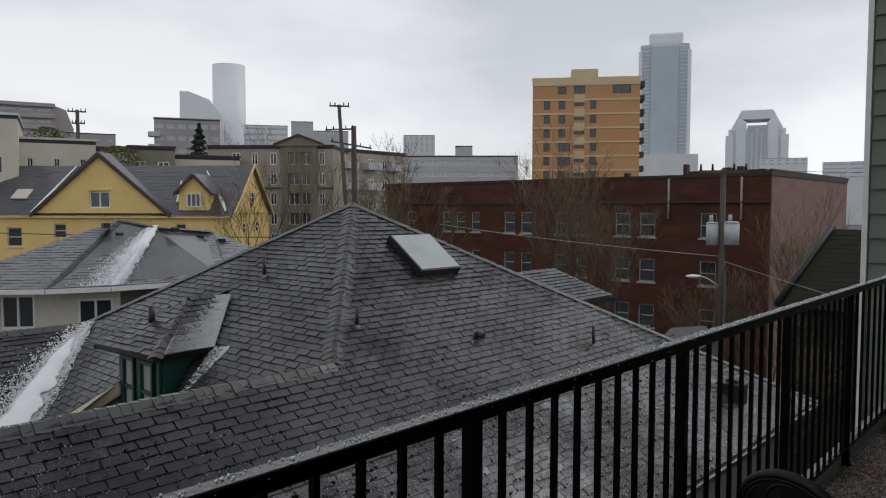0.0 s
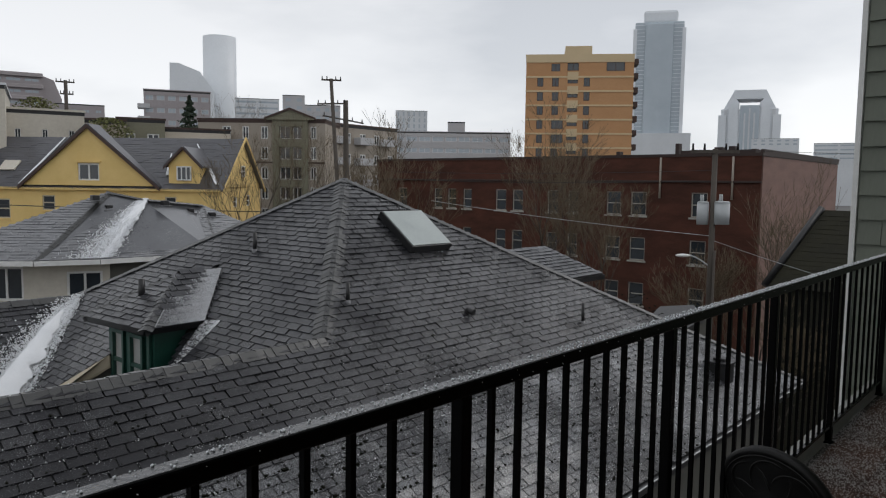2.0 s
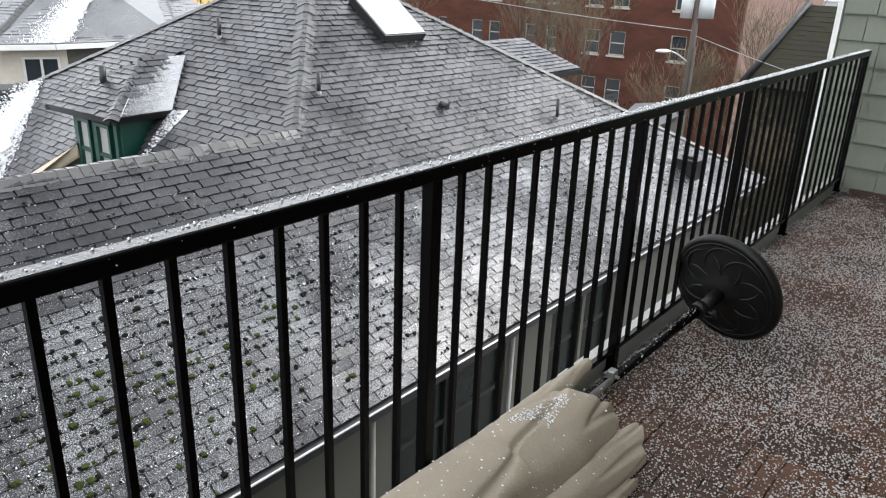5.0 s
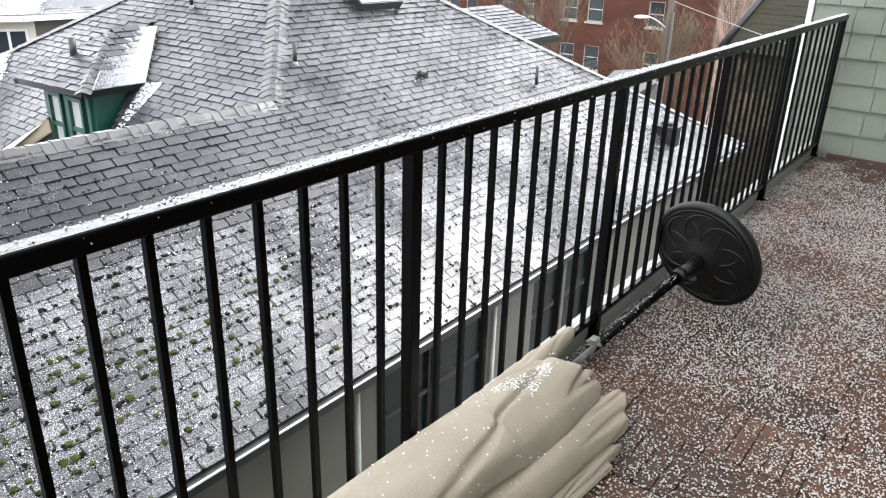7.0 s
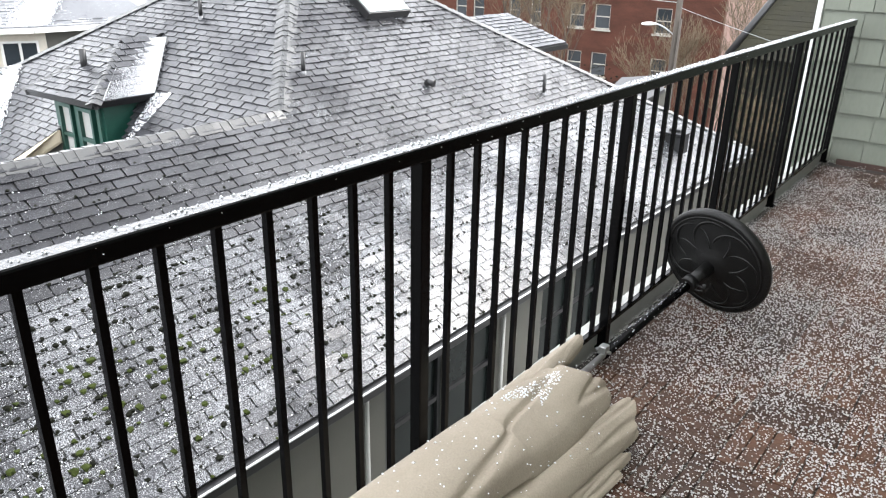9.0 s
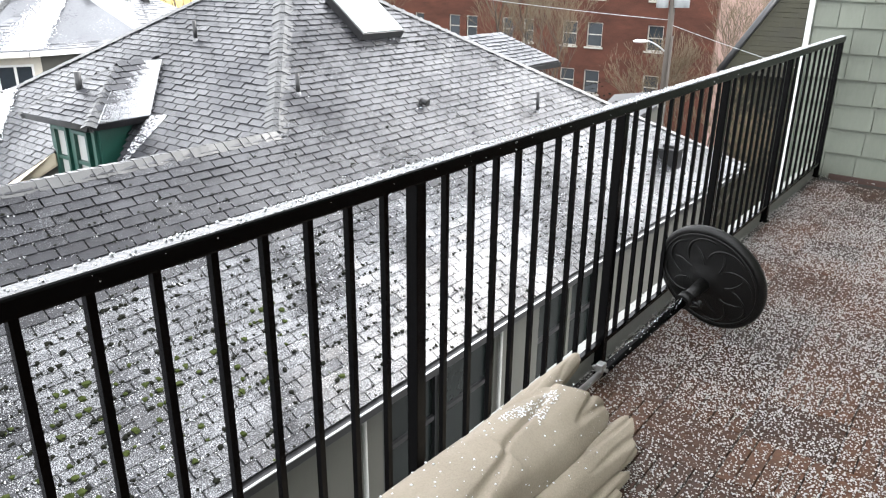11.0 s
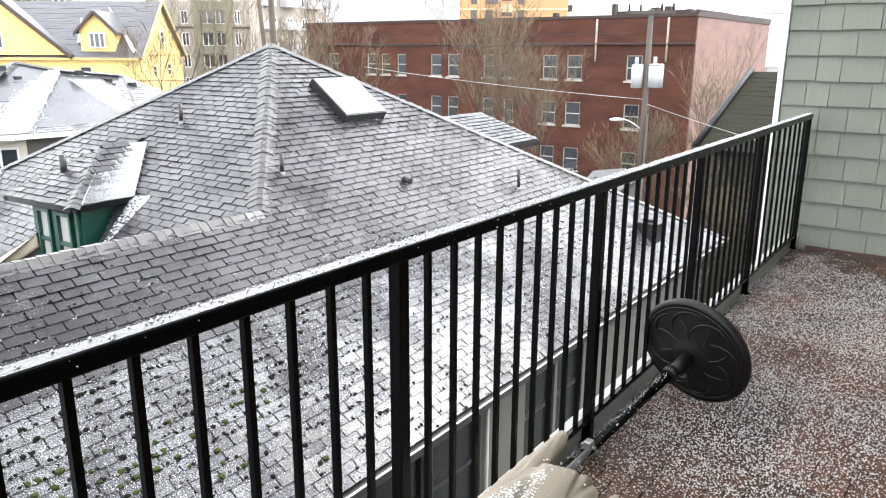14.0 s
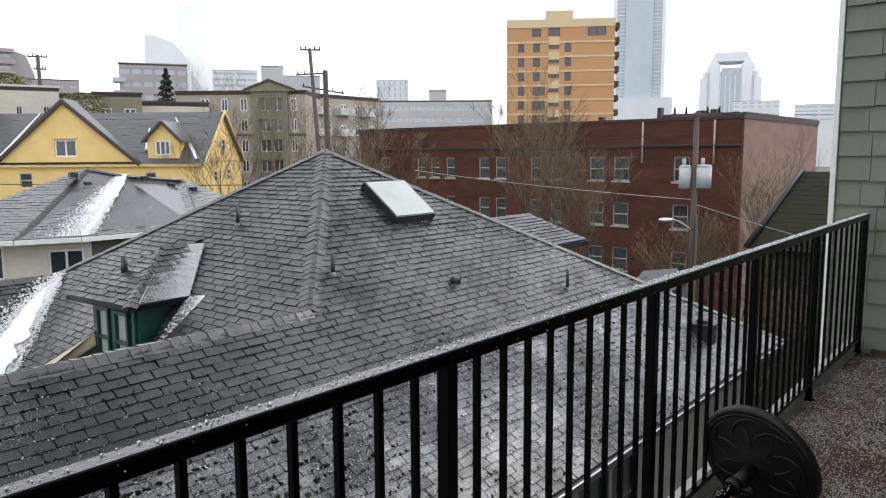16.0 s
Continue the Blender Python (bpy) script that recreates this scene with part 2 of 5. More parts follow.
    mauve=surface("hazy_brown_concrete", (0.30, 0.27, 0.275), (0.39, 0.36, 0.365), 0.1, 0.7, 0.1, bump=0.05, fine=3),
    concrete=surface("haze_grey_concrete", (0.40, 0.40, 0.41), (0.52, 0.52, 0.53), 0.1, 0.7, 0.1, bump=0.05, fine=3),
    pale=surface("haze_pale_concrete", (0.56, 0.58, 0.60), (0.68, 0.70, 0.72), 0.05, 0.6, 0.1, bump=0.03, fine=1),
    tower_pale=surface("haze_pale_tower_cladding", (0.66, 0.69, 0.72), (0.76, 0.79, 0.82), 0.03, 0.4, 0.1, bump=0.02, fine=0.5),
    wood_pole=surface("weathered_pole_wood", (0.04, 0.033, 0.028), (0.10, 0.085, 0.07), 2, 0.8, 0.1, bump=0.4, fine=20, stretch=(1, 1, 0.15)),
    bark=surface("wet_bark", (0.035, 0.026, 0.020), (0.085, 0.066, 0.05), 3, 0.7, 0.15, bump=0.3, fine=20),
    twig=surface("brown_twigs", (0.072, 0.052, 0.030), (0.145, 0.108, 0.060), 2, 0.7),
    needles=surface("conifer_needles", (0.02, 0.035, 0.022), (0.045, 0.07, 0.04), 3, 0.7),
    bush=surface("olive_shrub_leaves", (0.075, 0.085, 0.025), (0.16, 0.16, 0.05), 2, 0.7),
    moss=surface("green_moss", (0.0154, 0.0238, 0.0056), (0.049, 0.0616, 0.014), 20, 0.9, 0.05, bump=0.5, fine=120, spec=0.15),
    debris=surface("dark_moss", (0.0035, 0.004, 0.003), (0.011, 0.012, 0.007), 20, 0.85, 0.05, bump=0.5, fine=120, spec=0.1),
    moss_roof=surface("mossy_roof", (0.006732, 0.005984, 0.003366), (0.02244, 0.02094, 0.00748), 0.8, 0.85, 0.1, bump=0.5, fine=20),
    transformer=surface("grey_painted_steel", (0.34, 0.36, 0.37), (0.48, 0.50, 0.51), 3, 0.35, 0.15, bump=0.03),
    ground=surface("wet_ground", (0.035, 0.034, 0.032), (0.075, 0.072, 0.066), 0.2, 0.55, 0.2, bump=0.2, fine=4),
    asphalt=surface("wet_asphalt", (0.03, 0.03, 0.032), (0.06, 0.06, 0.062), 0.5, 0.35, 0.2, bump=0.2, fine=20),
    wire=surface("black_cable", (0.012, 0.012, 0.012), (0.03, 0.03, 0.03), 5, 0.5),
    blind=surface("white_blind", (0.3, 0.3, 0.288), (0.408, 0.408, 0.39), 2, 0.6),
    # near-black colour stands in for the shade of unlit rooms
    interior_shade=surface("interior_shade", (0.015, 0.014, 0.014), (0.035, 0.032, 0.03), 1, 0.9),
)


# ---- mesh helpers ----
def mesh_of(name, bm, material):
    me = bpy.data.meshes.new(name)
    bm.to_mesh(me)
    bm.free()
    me.materials.append(M[material])
    return me


def part(name, bm, material, parent=None, label="", m=None):
    """Links a bmesh as one mesh object under a thing or part."""
    ob = new(name, mesh_of(name, bm, material))
    ob.parent = parent
    if m is not None:
        ob.matrix_basis = m
    return tagged(ob, label)


def sheet(name, verts, faces, material, parent=None, label="", smooth=False):
    me = bpy.data.meshes.new(name)
    me.from_pydata([tuple(v) for v in verts], [], faces)
    me.materials.append(M[material])
    if smooth:
        me.polygons.foreach_set("use_smooth", [True] * len(me.polygons))
    ob = new(name, me)
    ob.parent = parent
    return tagged(ob, label)


def thing(name, label, category, m=None, group="", kind=""):
    ob = new(name)
    if m is not None:
        ob.matrix_basis = m
    return tagged(ob, label, category, group, kind)


def box(bm, x0, x1, y0, y1, z0, z1, bevel=0.0, m=None):
    vs = [bm.verts.new(p) for p in ((x0, y0, z0), (x1, y0, z0), (x1, y1, z0), (x0, y1, z0), (x0, y0, z1), (x1, y0, z1), (x1, y1, z1), (x0, y1, z1))]
    fs = [bm.faces.new([vs[i] for i in f]) for f in ((3, 2, 1, 0), (4, 5, 6, 7), (0, 1, 5, 4), (1, 2, 6, 5), (2, 3, 7, 6), (3, 0, 4, 7))]
    if bevel:
        edges = list({e for f in fs for e in f.edges})
        got = bmesh.ops.bevel(bm, geom=edges, offset=bevel, segments=2, affect="EDGES", profile=0.5)
        vs = list({v for f in got["faces"] for v in f.verts} | {v for v in vs if v.is_valid})
    if m is not None:
        bmesh.ops.transform(bm, matrix=m, verts=vs)
    return vs


def boxed(*args, **given):
    bm = bmesh.new()
    box(bm, *args, **given)
    return bm


def tube(bm, a, b, ra, rb=None, sides=10, caps=True):
    a, b = Vector(a), Vector(b)
    rb = ra if rb is None else rb
    axis = (b - a).normalized()
    side = axis.orthogonal().normalized()
    up = axis.cross(side)
    rings = []
    for c, r in ((a, ra), (b, rb)):
        rings.append([bm.verts.new(c + r * (math.cos(k * 2 * math.pi / sides) * side + math.sin(k * 2 * math.pi / sides) * up)) for k in range(sides)])
    for k in range(sides):
        f = bm.faces.new((rings[0][k], rings[0][(k + 1) % sides], rings[1][(k + 1) % sides], rings[1][k]))
        f.smooth = True
    if caps:
        bm.faces.new(rings[0][::-1])
        bm.faces.new(rings[1])
    return rings


def tubed(*args, **given):
    bm = bmesh.new()
    tube(bm, *args, **given)
    return bm


def prism(bm, outline, y0, y1):
    """An outline of (x, z) carried from y0 to y1."""
    a = [bm.verts.new((x, y0, z)) for x, z in outline]
    b = [bm.verts.new((x, y1, z)) for x, z in outline]
    n = len(outline)
    for k in range(n):
        bm.faces.new((a[k], a[(k + 1) % n], b[(k + 1) % n], b[k]))
    bm.faces.new(a[::-1])
    bm.faces.new(b)
    bmesh.ops.recalc_face_normals(bm, faces=bm.faces)


def solid(bm, points, thick):
    """A polygon in space given thickness against its normal."""
    top = [bm.verts.new(p) for p in points]
    n = (Vector(points[1]) - Vector(points[0])).cross(Vector(points[2]) - Vector(points[0])).normalized()
    low = [bm.verts.new(Vector(p) - n * thick) for p in points]
    k = len(points)
    bm.faces.new(top)
    bm.faces.new(low[::-1])
    for i in range(k):
        bm.faces.new((top[i], low[i], low[(i + 1) % k], top[(i + 1) % k]))


# ---- buildings ----
def pierced(bm, x0, x1, z0, z1, holes, reveal=0.18, y=0.0):
    """A wall face in the plane y, looking to -y, with openings and their reveals."""
    xs = sorted({x0, x1, *(h[0] for h in holes), *(h[1] for h in holes)})
    zs = sorted({z0, z1, *(h[2] for h in holes), *(h[3] for h in holes)})
    for i in range(len(xs) - 1):
        for k in range(len(zs) - 1):
            cx, cz = (xs[i] + xs[i + 1]) / 2, (zs[k] + zs[k + 1]) / 2
            if any(h[0] < cx < h[1] and h[2] < cz < h[3] for h in holes):
                continue
            bm.faces.new([bm.verts.new(p) for p in ((xs[i], y, zs[k]), (xs[i + 1], y, zs[k]), (xs[i + 1], y, zs[k + 1]), (xs[i], y, zs[k + 1]))])
    for a, b, c, d in holes:
        for p, q in (((a, c), (b, c)), ((b, c), (b, d)), ((b, d), (a, d)), ((a, d), (a, c))):
            bm.faces.new([bm.verts.new(v) for v in ((p[0], y, p[1]), (p[0], y + reveal, p[1]), (q[0], y + reveal, q[1]), (q[0], y, q[1]))])


def window(parent, a, b, c, d, frame_mat="white_trim", bars="sash", bar=0.07, depth=0.12, m=None, sill=None, pane_mat="glass"):
    """A window in the opening a..b, c..d: frame, panes and sill."""
    bm = bmesh.new()
    y0, y1 = depth - 0.06, depth + 0.05
    for g in ((a, a + bar, c, d), (b - bar, b, c, d), (a + bar, b - bar, c, c + bar), (a + bar, b - bar, d - bar, d)):
        box(bm, g[0], g[1], y0, y1, g[2], g[3])
    mid = (c + d) / 2
    if bars == "sash":
        box(bm, a + bar, b - bar, y0 + 0.01, y1, mid - bar / 2, mid + bar / 2)
    if bars in ("pair", "triple"):
        n = 2 if bars == "pair" else 3
        for k in range(1, n):
            x = a + (b - a) * k / n
            box(bm, x - bar / 2, x + bar / 2, y0 + 0.01, y1, c + bar, d - bar)
    fr = part("window", bm, frame_mat, parent, m=m)
    part("pane", boxed(a + bar / 2, b - bar / 2, depth, depth + 0.02, c + bar / 2, d - bar / 2), pane_mat, fr)
    if sill:
        part("sill", boxed(a - 0.1, b + 0.1, -0.08, depth, c - 0.12, c - 0.005), sill, fr)
    return fr


def block(name, label, origin, heading, x0, x1, depth, z0, z1, wall, holes=(), left=(), right=(), roof="roofing", category="building", cornice=None, group=""):
    """A flat-roofed building: local x along its front to the viewer's right, y into it. Windows are set by the caller in the holes."""
    ob = thing(name, label, category, pose(origin[0], origin[1], 0, 0, 0, heading), group)
    bm = bmesh.new()
    pierced(bm, x0, x1, z0, z1, holes)
    part("front_wall", bm, wall, ob)
    for which, hs, mm in (("side_wall", left, pose(x0, depth, 0, 0, 0, -90)), ("side_wall", right, pose(x1, 0, 0, 0, 0, 90))):
        bm = bmesh.new()
        pierced(bm, 0, depth, z0, z1, hs)
        part(which, bm, wall, ob, m=mm)
    bm = bmesh.new()
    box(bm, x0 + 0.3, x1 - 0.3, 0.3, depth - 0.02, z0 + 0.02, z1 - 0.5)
    part("core", bm, "interior_shade", ob, "near-black core standing in for the unlit rooms")
    bm = bmesh.new()
    pierced(bm, x0, x1, z0, z1, ())
    part("back_wall", bm, wall, ob, m=pose(x0 + x1, depth, 0, 0, 0, 180))
    part("roof", boxed(x0 - 0.02, x1 + 0.02, -0.02, depth + 0.02, z1 - 0.32, z1 - 0.02), roof, ob)
    if cornice:
        bm = bmesh.new()
        for g in ((x0 - 0.12, x1 + 0.12, -0.12, 0.2), (x0 - 0.12, x0 + 0.2, 0.2, depth), (x1 - 0.2, x1 + 0.12, 0.2, depth)):
            box(bm, g[0], g[1], g[2], g[3], z1 - 0.02, z1 + 0.16)
        part("parapet", bm, cornice, ob)
    return ob


# ---- shingled slopes ----
def slope_rows(corners, up, tab=0.305, step=0.127, rng=None, ref=None):
    """Tabs that cover a convex polygon in a plane: yields (lower left, along, upslope, width)."""
    pts = [Vector(p) for p in corners]
    n = (pts[1] - pts[0]).cross(pts[2] - pts[0]).normalized()
    if n.z < 0:
        n = -n
    ups = (Vector((0, 0, 1)) - n * n.z).normalized()
    along = ups.cross(n).normalized()
    o = pts[0] if ref is None else Vector(ref)
    flat = [((p - o).dot(along), (p - o).dot(ups)) for p in pts]
    lo, hi = min(f[1] for f in flat), max(f[1] for f in flat)
    row = math.floor(lo / step)
    v = row * step
    while v < hi:
        mid = v + step * 0.5
        cut = []
        for k in range(len(flat)):
            (u0, v0), (u1, v1) = flat[k], flat[(k + 1) % len(flat)]
            if (v0 - mid) * (v1 - mid) < 0:
                cut.append(u0 + (u1 - u0) * (mid - v0) / (v1 - v0))
        if len(cut) >= 2:
            a, b = min(cut), max(cut)
            u = math.floor(a / tab) * tab - (row % 2) * tab * 0.5 + rng.uniform(-0.02, 0.02)
            while u < b:
                s, e = max(u, a), min(u + tab, b)
                if e - s > 0.02:
                    yield o + along * s + ups * v, along, ups, n, e - s, s == u and e == u + tab
                u += tab
        v += step
        row += 1


def tab_mesh(width, step=0.127, thick=0.013, gap=0.021):
    """One shingle tab: butt edge proud, top end tucked under the next course."""
    g = gap / 2
    return [(g, 0, thick), (width - g, 0, thick), (width - g, step * 1.05, 0.003), (g, step * 1.05, 0.003), (g, 0, -0.002), (width - g, 0, -0.002)], \
        [(0, 1, 2, 3), (4, 5, 1, 0), (4, 0, 3), (1, 5, 2)]


def shingle_slope(corners, material, parent, rng, near=None, tab=0.305, step=0.127, thick=0.018, ref=None, under="roofing"):
    """Lays shingles on a slope; those for which near() holds are objects of their own."""
    bm = bmesh.new()
    up = Vector((0, 0, 1))
    solid(bm, corners, 0.12)
    base = part("roof_slope", bm, under, parent)
    verts, faces, singles = [], [], []
    for at, along, ups, n, width, whole in slope_rows(corners, up, tab, step, rng, ref):
        lift = n * (0.004 + rng.uniform(0, 0.002))
        m = Matrix((along, ups, n)).transposed().to_4x4()
        m.translation = at + lift
        m = m @ pose(0, 0, 0, rng.uniform(-2.0, 2.2), rng.uniform(-1.2, 1.2), rng.uniform(-1.1, 1.1))
        if near and whole and near(at):
            singles.append(m)
            continue
        vs, fs = tab_mesh(width, step, thick)
        k = len(verts)
        verts += [m @ Vector(v) for v in vs]
        faces += [tuple(i + k for i in f) for f in fs]
    sheet("shingles", verts, faces, material, base)["kind"] = "stuff"
    if singles:
        vs, fs = tab_mesh(tab, step, thick)
        me = bpy.data.meshes.new("shingle")
        me.from_pydata(vs, [], fs)
        me.materials.append(M["shingle_piece"])
        for m in singles[:300]:
            ob = new("shingle", me)
            ob.parent = base
            ob.matrix_basis = m
    return base


def ridge_caps(a, b, material, parent, step=0.127, half=0.14, drop=0.35):
    """Folded cap shingles along a ridge or hip from a (low or first end) to b, one by one."""
    a, b = Vector(a), Vector(b)
    axis = (b - a).normalized()
    side = axis.cross(Vector((0, 0, 1))).normalized()
    upv = side.cross(axis).normalized()
    w = half * drop * 2
    verts = []
    for t, h in ((0.0, 0.021), (step * 1.15, 0.012)):
        verts += [axis * t - side * half + upv * (h - w), axis * t - side * half * 0.25 + upv * h * 0.9, axis * t + side * half * 0.25 + upv * h * 0.9, axis * t + side * half + upv * (h - w)]
    verts += [v - upv * 0.014 for v in verts[:4]]
    faces = [(0, 1, 5, 4), (1, 2, 6, 5), (2, 3, 7, 6), (8, 9, 1, 0), (9, 10, 2, 1), (10, 11, 3, 2)]
    me = bpy.data.meshes.new("ridge_cap")
    me.from_pydata([tuple(v) for v in verts], [], faces)
    me.materials.append(M["cap"])
    r = random.Random(int((b - a).length * 1000))
    for k in range(int((b - a).length / step)):
        ob = new("ridge_cap", me)
        ob.parent = parent
        c = a + axis * (k * step) + upv * r.uniform(-0.003, 0.004) + side * r.uniform(-0.006, 0.006)
        ob.matrix_basis = pose(c.x, c.y, c.z, r.uniform(-1.2, 1.2), r.uniform(-1.2, 1.2), r.uniform(-1.5, 1.5))


# ---- ground ----
GROUND = -10.5
bm = bmesh.new()
bmesh.ops.create_grid(bm, x_segments=8, y_segments=8, size=2600, matrix=pose(900, 900, GROUND))
tagged(part("ground", bm, "ground"), "wet dark ground reaching the horizon", "ground", kind="structure")
tagged(part("road", boxed(23.5, 33.5, -40, 120, GROUND + 0.004, GROUND + 0.02), "asphalt"), "wet asphalt street in front of the brick block", "road", kind="structure")

# ---- the balcony ----
FLOOR, RAIL_Y, RAIL_TOP, END_X, RAIL_END = -1.54, 1.10, -0.443, 6.54, 6.47
rng = random.Random(4)
slab = part("floor", boxed(-3.0, END_X + 0.2, -2.6, 1.20, FLOOR - 0.30, FLOOR - 0.026), "deck_under")
tagged(slab, "dark balcony slab under wet wooden deck tiles", "floor", kind="structure")
tiles = []
for turn in (0, 1):
    bm = bmesh.new()
    for k in range(5):
        x = -0.15 + 0.06 * k
        g = (x + 0.0018, x + 0.0582, -0.149, 0.149)
        if turn:
            g = (g[2], g[3], g[0], g[1])
        box(bm, g[0], g[1], g[2], g[3], -0.024, rng.uniform(-0.003, 0.0), bevel=0.004)
    tiles.append(mesh_of("deck_tile", bm, "deck"))
for i in range(-6, 32):
    for k in range(-5, 4):
        cx, cy = 0.05 + i * 0.302 - 1.4, 0.022 + k * 0.302
        if cx > END_X - 0.13 or cy > 1.05 or cx < -1.6:
            continue
        ob = new("deck_tile", tiles[(i + k) % 2])
        ob.parent = slab
        ob.matrix_basis = pose(cx, cy, FLOOR + rng.uniform(-0.0015, 0.001), 0, 0, rng.uniform(-0.4, 0.4))
kerb = part("trim", boxed(-3.0, END_X, 1.1215, 1.175, FLOOR - 0.45, FLOOR + 0.095, bevel=0.006), "kerb")
tagged(kerb, "pale grey painted kerb along the balcony edge", "trim", kind="structure")

# hail lying on the deck
def grains(name, count, place, radius, material, label, category):
    verts, faces = [], []
    shape = ((1, 0, 0), (-1, 0, 0), (0, 1, 0), (0, -1, 0), (0, 0, 1), (0, 0, -1))
    sides = ((0, 2, 4), (2, 1, 4), (1, 3, 4), (3, 0, 4), (2, 0, 5), (1, 2, 5), (3, 1, 5), (0, 3, 5))
    for _ in range(count):
        p = place()
        if p is None:
            continue
        r = radius * (0.55 + 1.1 * rng.random() ** 1.6)
        a = rng.uniform(0, 3.14)
        ca, sa = math.cos(a) * r, math.sin(a) * r
        k = len(verts)
        for x, y, z in shape:
            verts.append((p[0] + x * ca - y * sa, p[1] + x * sa + y * ca, p[2] + r * (0.75 + z * 0.85)))
        faces += [tuple(i + k for i in f) for f in sides]
    ob = sheet(name, verts, faces, material, smooth=True)
    return tagged(ob, label, category, kind="stuff")


def on_deck():
    x, y = rng.uniform(0.9, END_X - 0.02), rng.uniform(-1.0, 1.115)
    if rng.random() < max(0.0, 1.5 - x) * 1.6 or rng.random() < max(0.0, -0.1 - y) * 1.4:
        return None
    d = noise.noise(Vector((x * 1.6, y * 1.6, 3))) + 0.5 * noise.noise(Vector((x * 7, y * 7, 1)))
    if rng.random() > 0.80 + 0.75 * d - 0.75 * max(0, x - 5.3) - 0.25 * max(0.0, 0.25 - y):
        return None
    return x, y, FLOOR


grains("hail", 150000, on_deck, 0.0031, "hail_grain", "white hail grains scattered over the wet deck", "hail")

# end wall of the balcony
wall = thing("wall_east", "sage green shingle-clad end wall with white corner board", "wall", kind="structure")
part("sheathing", boxed(END_X + 0.02, END_X + 0.35, -2.6, 1.385, FLOOR - 9.0, 9.0), "siding", wall)
COURSE, first = 0.192, FLOOR + 0.002
piece_meshes = {}
z, row = first, 0
while z < 2.2:
    top = 1.34
    while top > -1.3:
        w = rng.choice((0.17, 0.2, 0.23, 0.26, 0.29))
        w = min(w, top + 1.3)
        if w < 0.03:
            break
        key = round(w, 2)
        if key not in piece_meshes:
            me = bpy.data.meshes.new("siding_shingle")
            g = 0.0025
            me.from_pydata([(0, g, 0), (0, w - g, 0), (0.027, w - g, COURSE * 1.03), (0.027, g, COURSE * 1.03), (0.03, g, 0), (0.03, w - g, 0)], [],
                           [(0, 3, 2, 1), (0, 1, 5, 4), (0, 4, 3), (1, 2, 5)])
            me.materials.append(M["siding"])
            piece_meshes[key] = me
        ob = new("siding_shingle", piece_meshes[key])
        ob.parent = wall
        ob.matrix_basis = pose(END_X - 0.008 + rng.uniform(-0.003, 0.002), top - w, z + rng.uniform(-0.003, 0.003))
        top -= w
    z += COURSE
    row += 1
part("corner_board", boxed(END_X - 0.012, END_X + 0.10, 1.350, 1.392, FLOOR - 4, 9.0, bevel=0.004), "white_trim", wall, "white corner board")
part("flashing", boxed(END_X - 0.02, END_X + 0.02, -1.5, 1.02, FLOOR - 0.03, FLOOR + 0.02), "brown_trim", wall, "dark red-brown base strip")
# unseen wall behind the viewpoint, carried up to 9 m to block sky light
back = part("wall_south", boxed(-4.0, END_X + 0.35, -2.9, -2.6, FLOOR - 9.0, 9.0), "siding")
tagged(back, "unseen plain sage green wall behind the balcony, tall to shade the deck", "wall", kind="structure")
low = part("wall_below", boxed(-4.0, END_X, 0.9, 1.12, FLOOR - 9.0, FLOOR - 0.3), "siding")
tagged(low, "sage green wall of the building below the balcony", "wall", kind="structure")

# railing: rail, posts, balusters
railing = thing("balcony_railing", "black painted iron balcony railing, wet, with hail on its top rail", "railing")
part("top_rail", boxed(-2.2, RAIL_END, RAIL_Y - 0.023, RAIL_Y + 0.023, RAIL_TOP - 0.04, RAIL_TOP, bevel=0.006), "iron", railing)
# pale strip over the black rail: water, with the reflected sky in its colour
part("wet_film", boxed(-2.2, RAIL_END, RAIL_Y - 0.019, RAIL_Y + 0.019, RAIL_TOP - 0.001, RAIL_TOP + 0.0008), "wet_film", railing, "film of water on the rail, sky sheen put into its grey")
part("bottom_rail", boxed(-2.2, RAIL_END, RAIL_Y - 0.012, RAIL_Y + 0.012, FLOOR + 0.100, FLOOR + 0.122, bevel=0.003), "iron", railing)
BAY, POST0 = 1.208, 1.343
POSTS = [POST0 + BAY * k for k in range(-3, 4)] + [RAIL_END - 0.03]
bar_mesh = mesh_of("baluster", boxed(-0.008, 0.008, -0.008, 0.008, FLOOR + 0.121, RAIL_TOP - 0.039), "iron")
for k, x in enumerate(POSTS):
    half = 0.019
    post = part("post", boxed(x - half, x + half, RAIL_Y - half, RAIL_Y + half, FLOOR, RAIL_TOP - 0.039, bevel=0.003), "iron", railing)
    part("base_plate", boxed(x - 0.03, x + 0.03, RAIL_Y - 0.03, RAIL_Y + 0.026, FLOOR + 0.001, FLOOR + 0.010, bevel=0.002), "iron", post)
    if k + 1 < len(POSTS):
        n = 10 if k < 6 else 9
        for j in range(1, n):
            ob = new("baluster", bar_mesh)
            ob.parent = railing
            ob.matrix_basis = pose(x + (POSTS[k + 1] - x) * j / n, RAIL_Y, 0)


def on_rail():
    x, y = rng.uniform(-0.2, RAIL_END), RAIL_Y + rng.uniform(-0.019, 0.02)
    if rng.random() > 0.08 + 0.16 * x + 8 * (y - RAIL_Y):
        return None
    return x, y, RAIL_TOP


def on_rail_face():
    return rng.uniform(0.0, 4.0), RAIL_Y - 0.0245, RAIL_TOP - rng.uniform(0.006, 0.042)


grains("hail", 45, on_rail_face, 0.0011, "hail", "drops clinging to the face of the top rail", "hail")
grains("hail", 5200, on_rail, 0.0024, "hail", "hail grains and drops along the railing's top", "hail")

# ---- neighbouring house with the hip roof ----
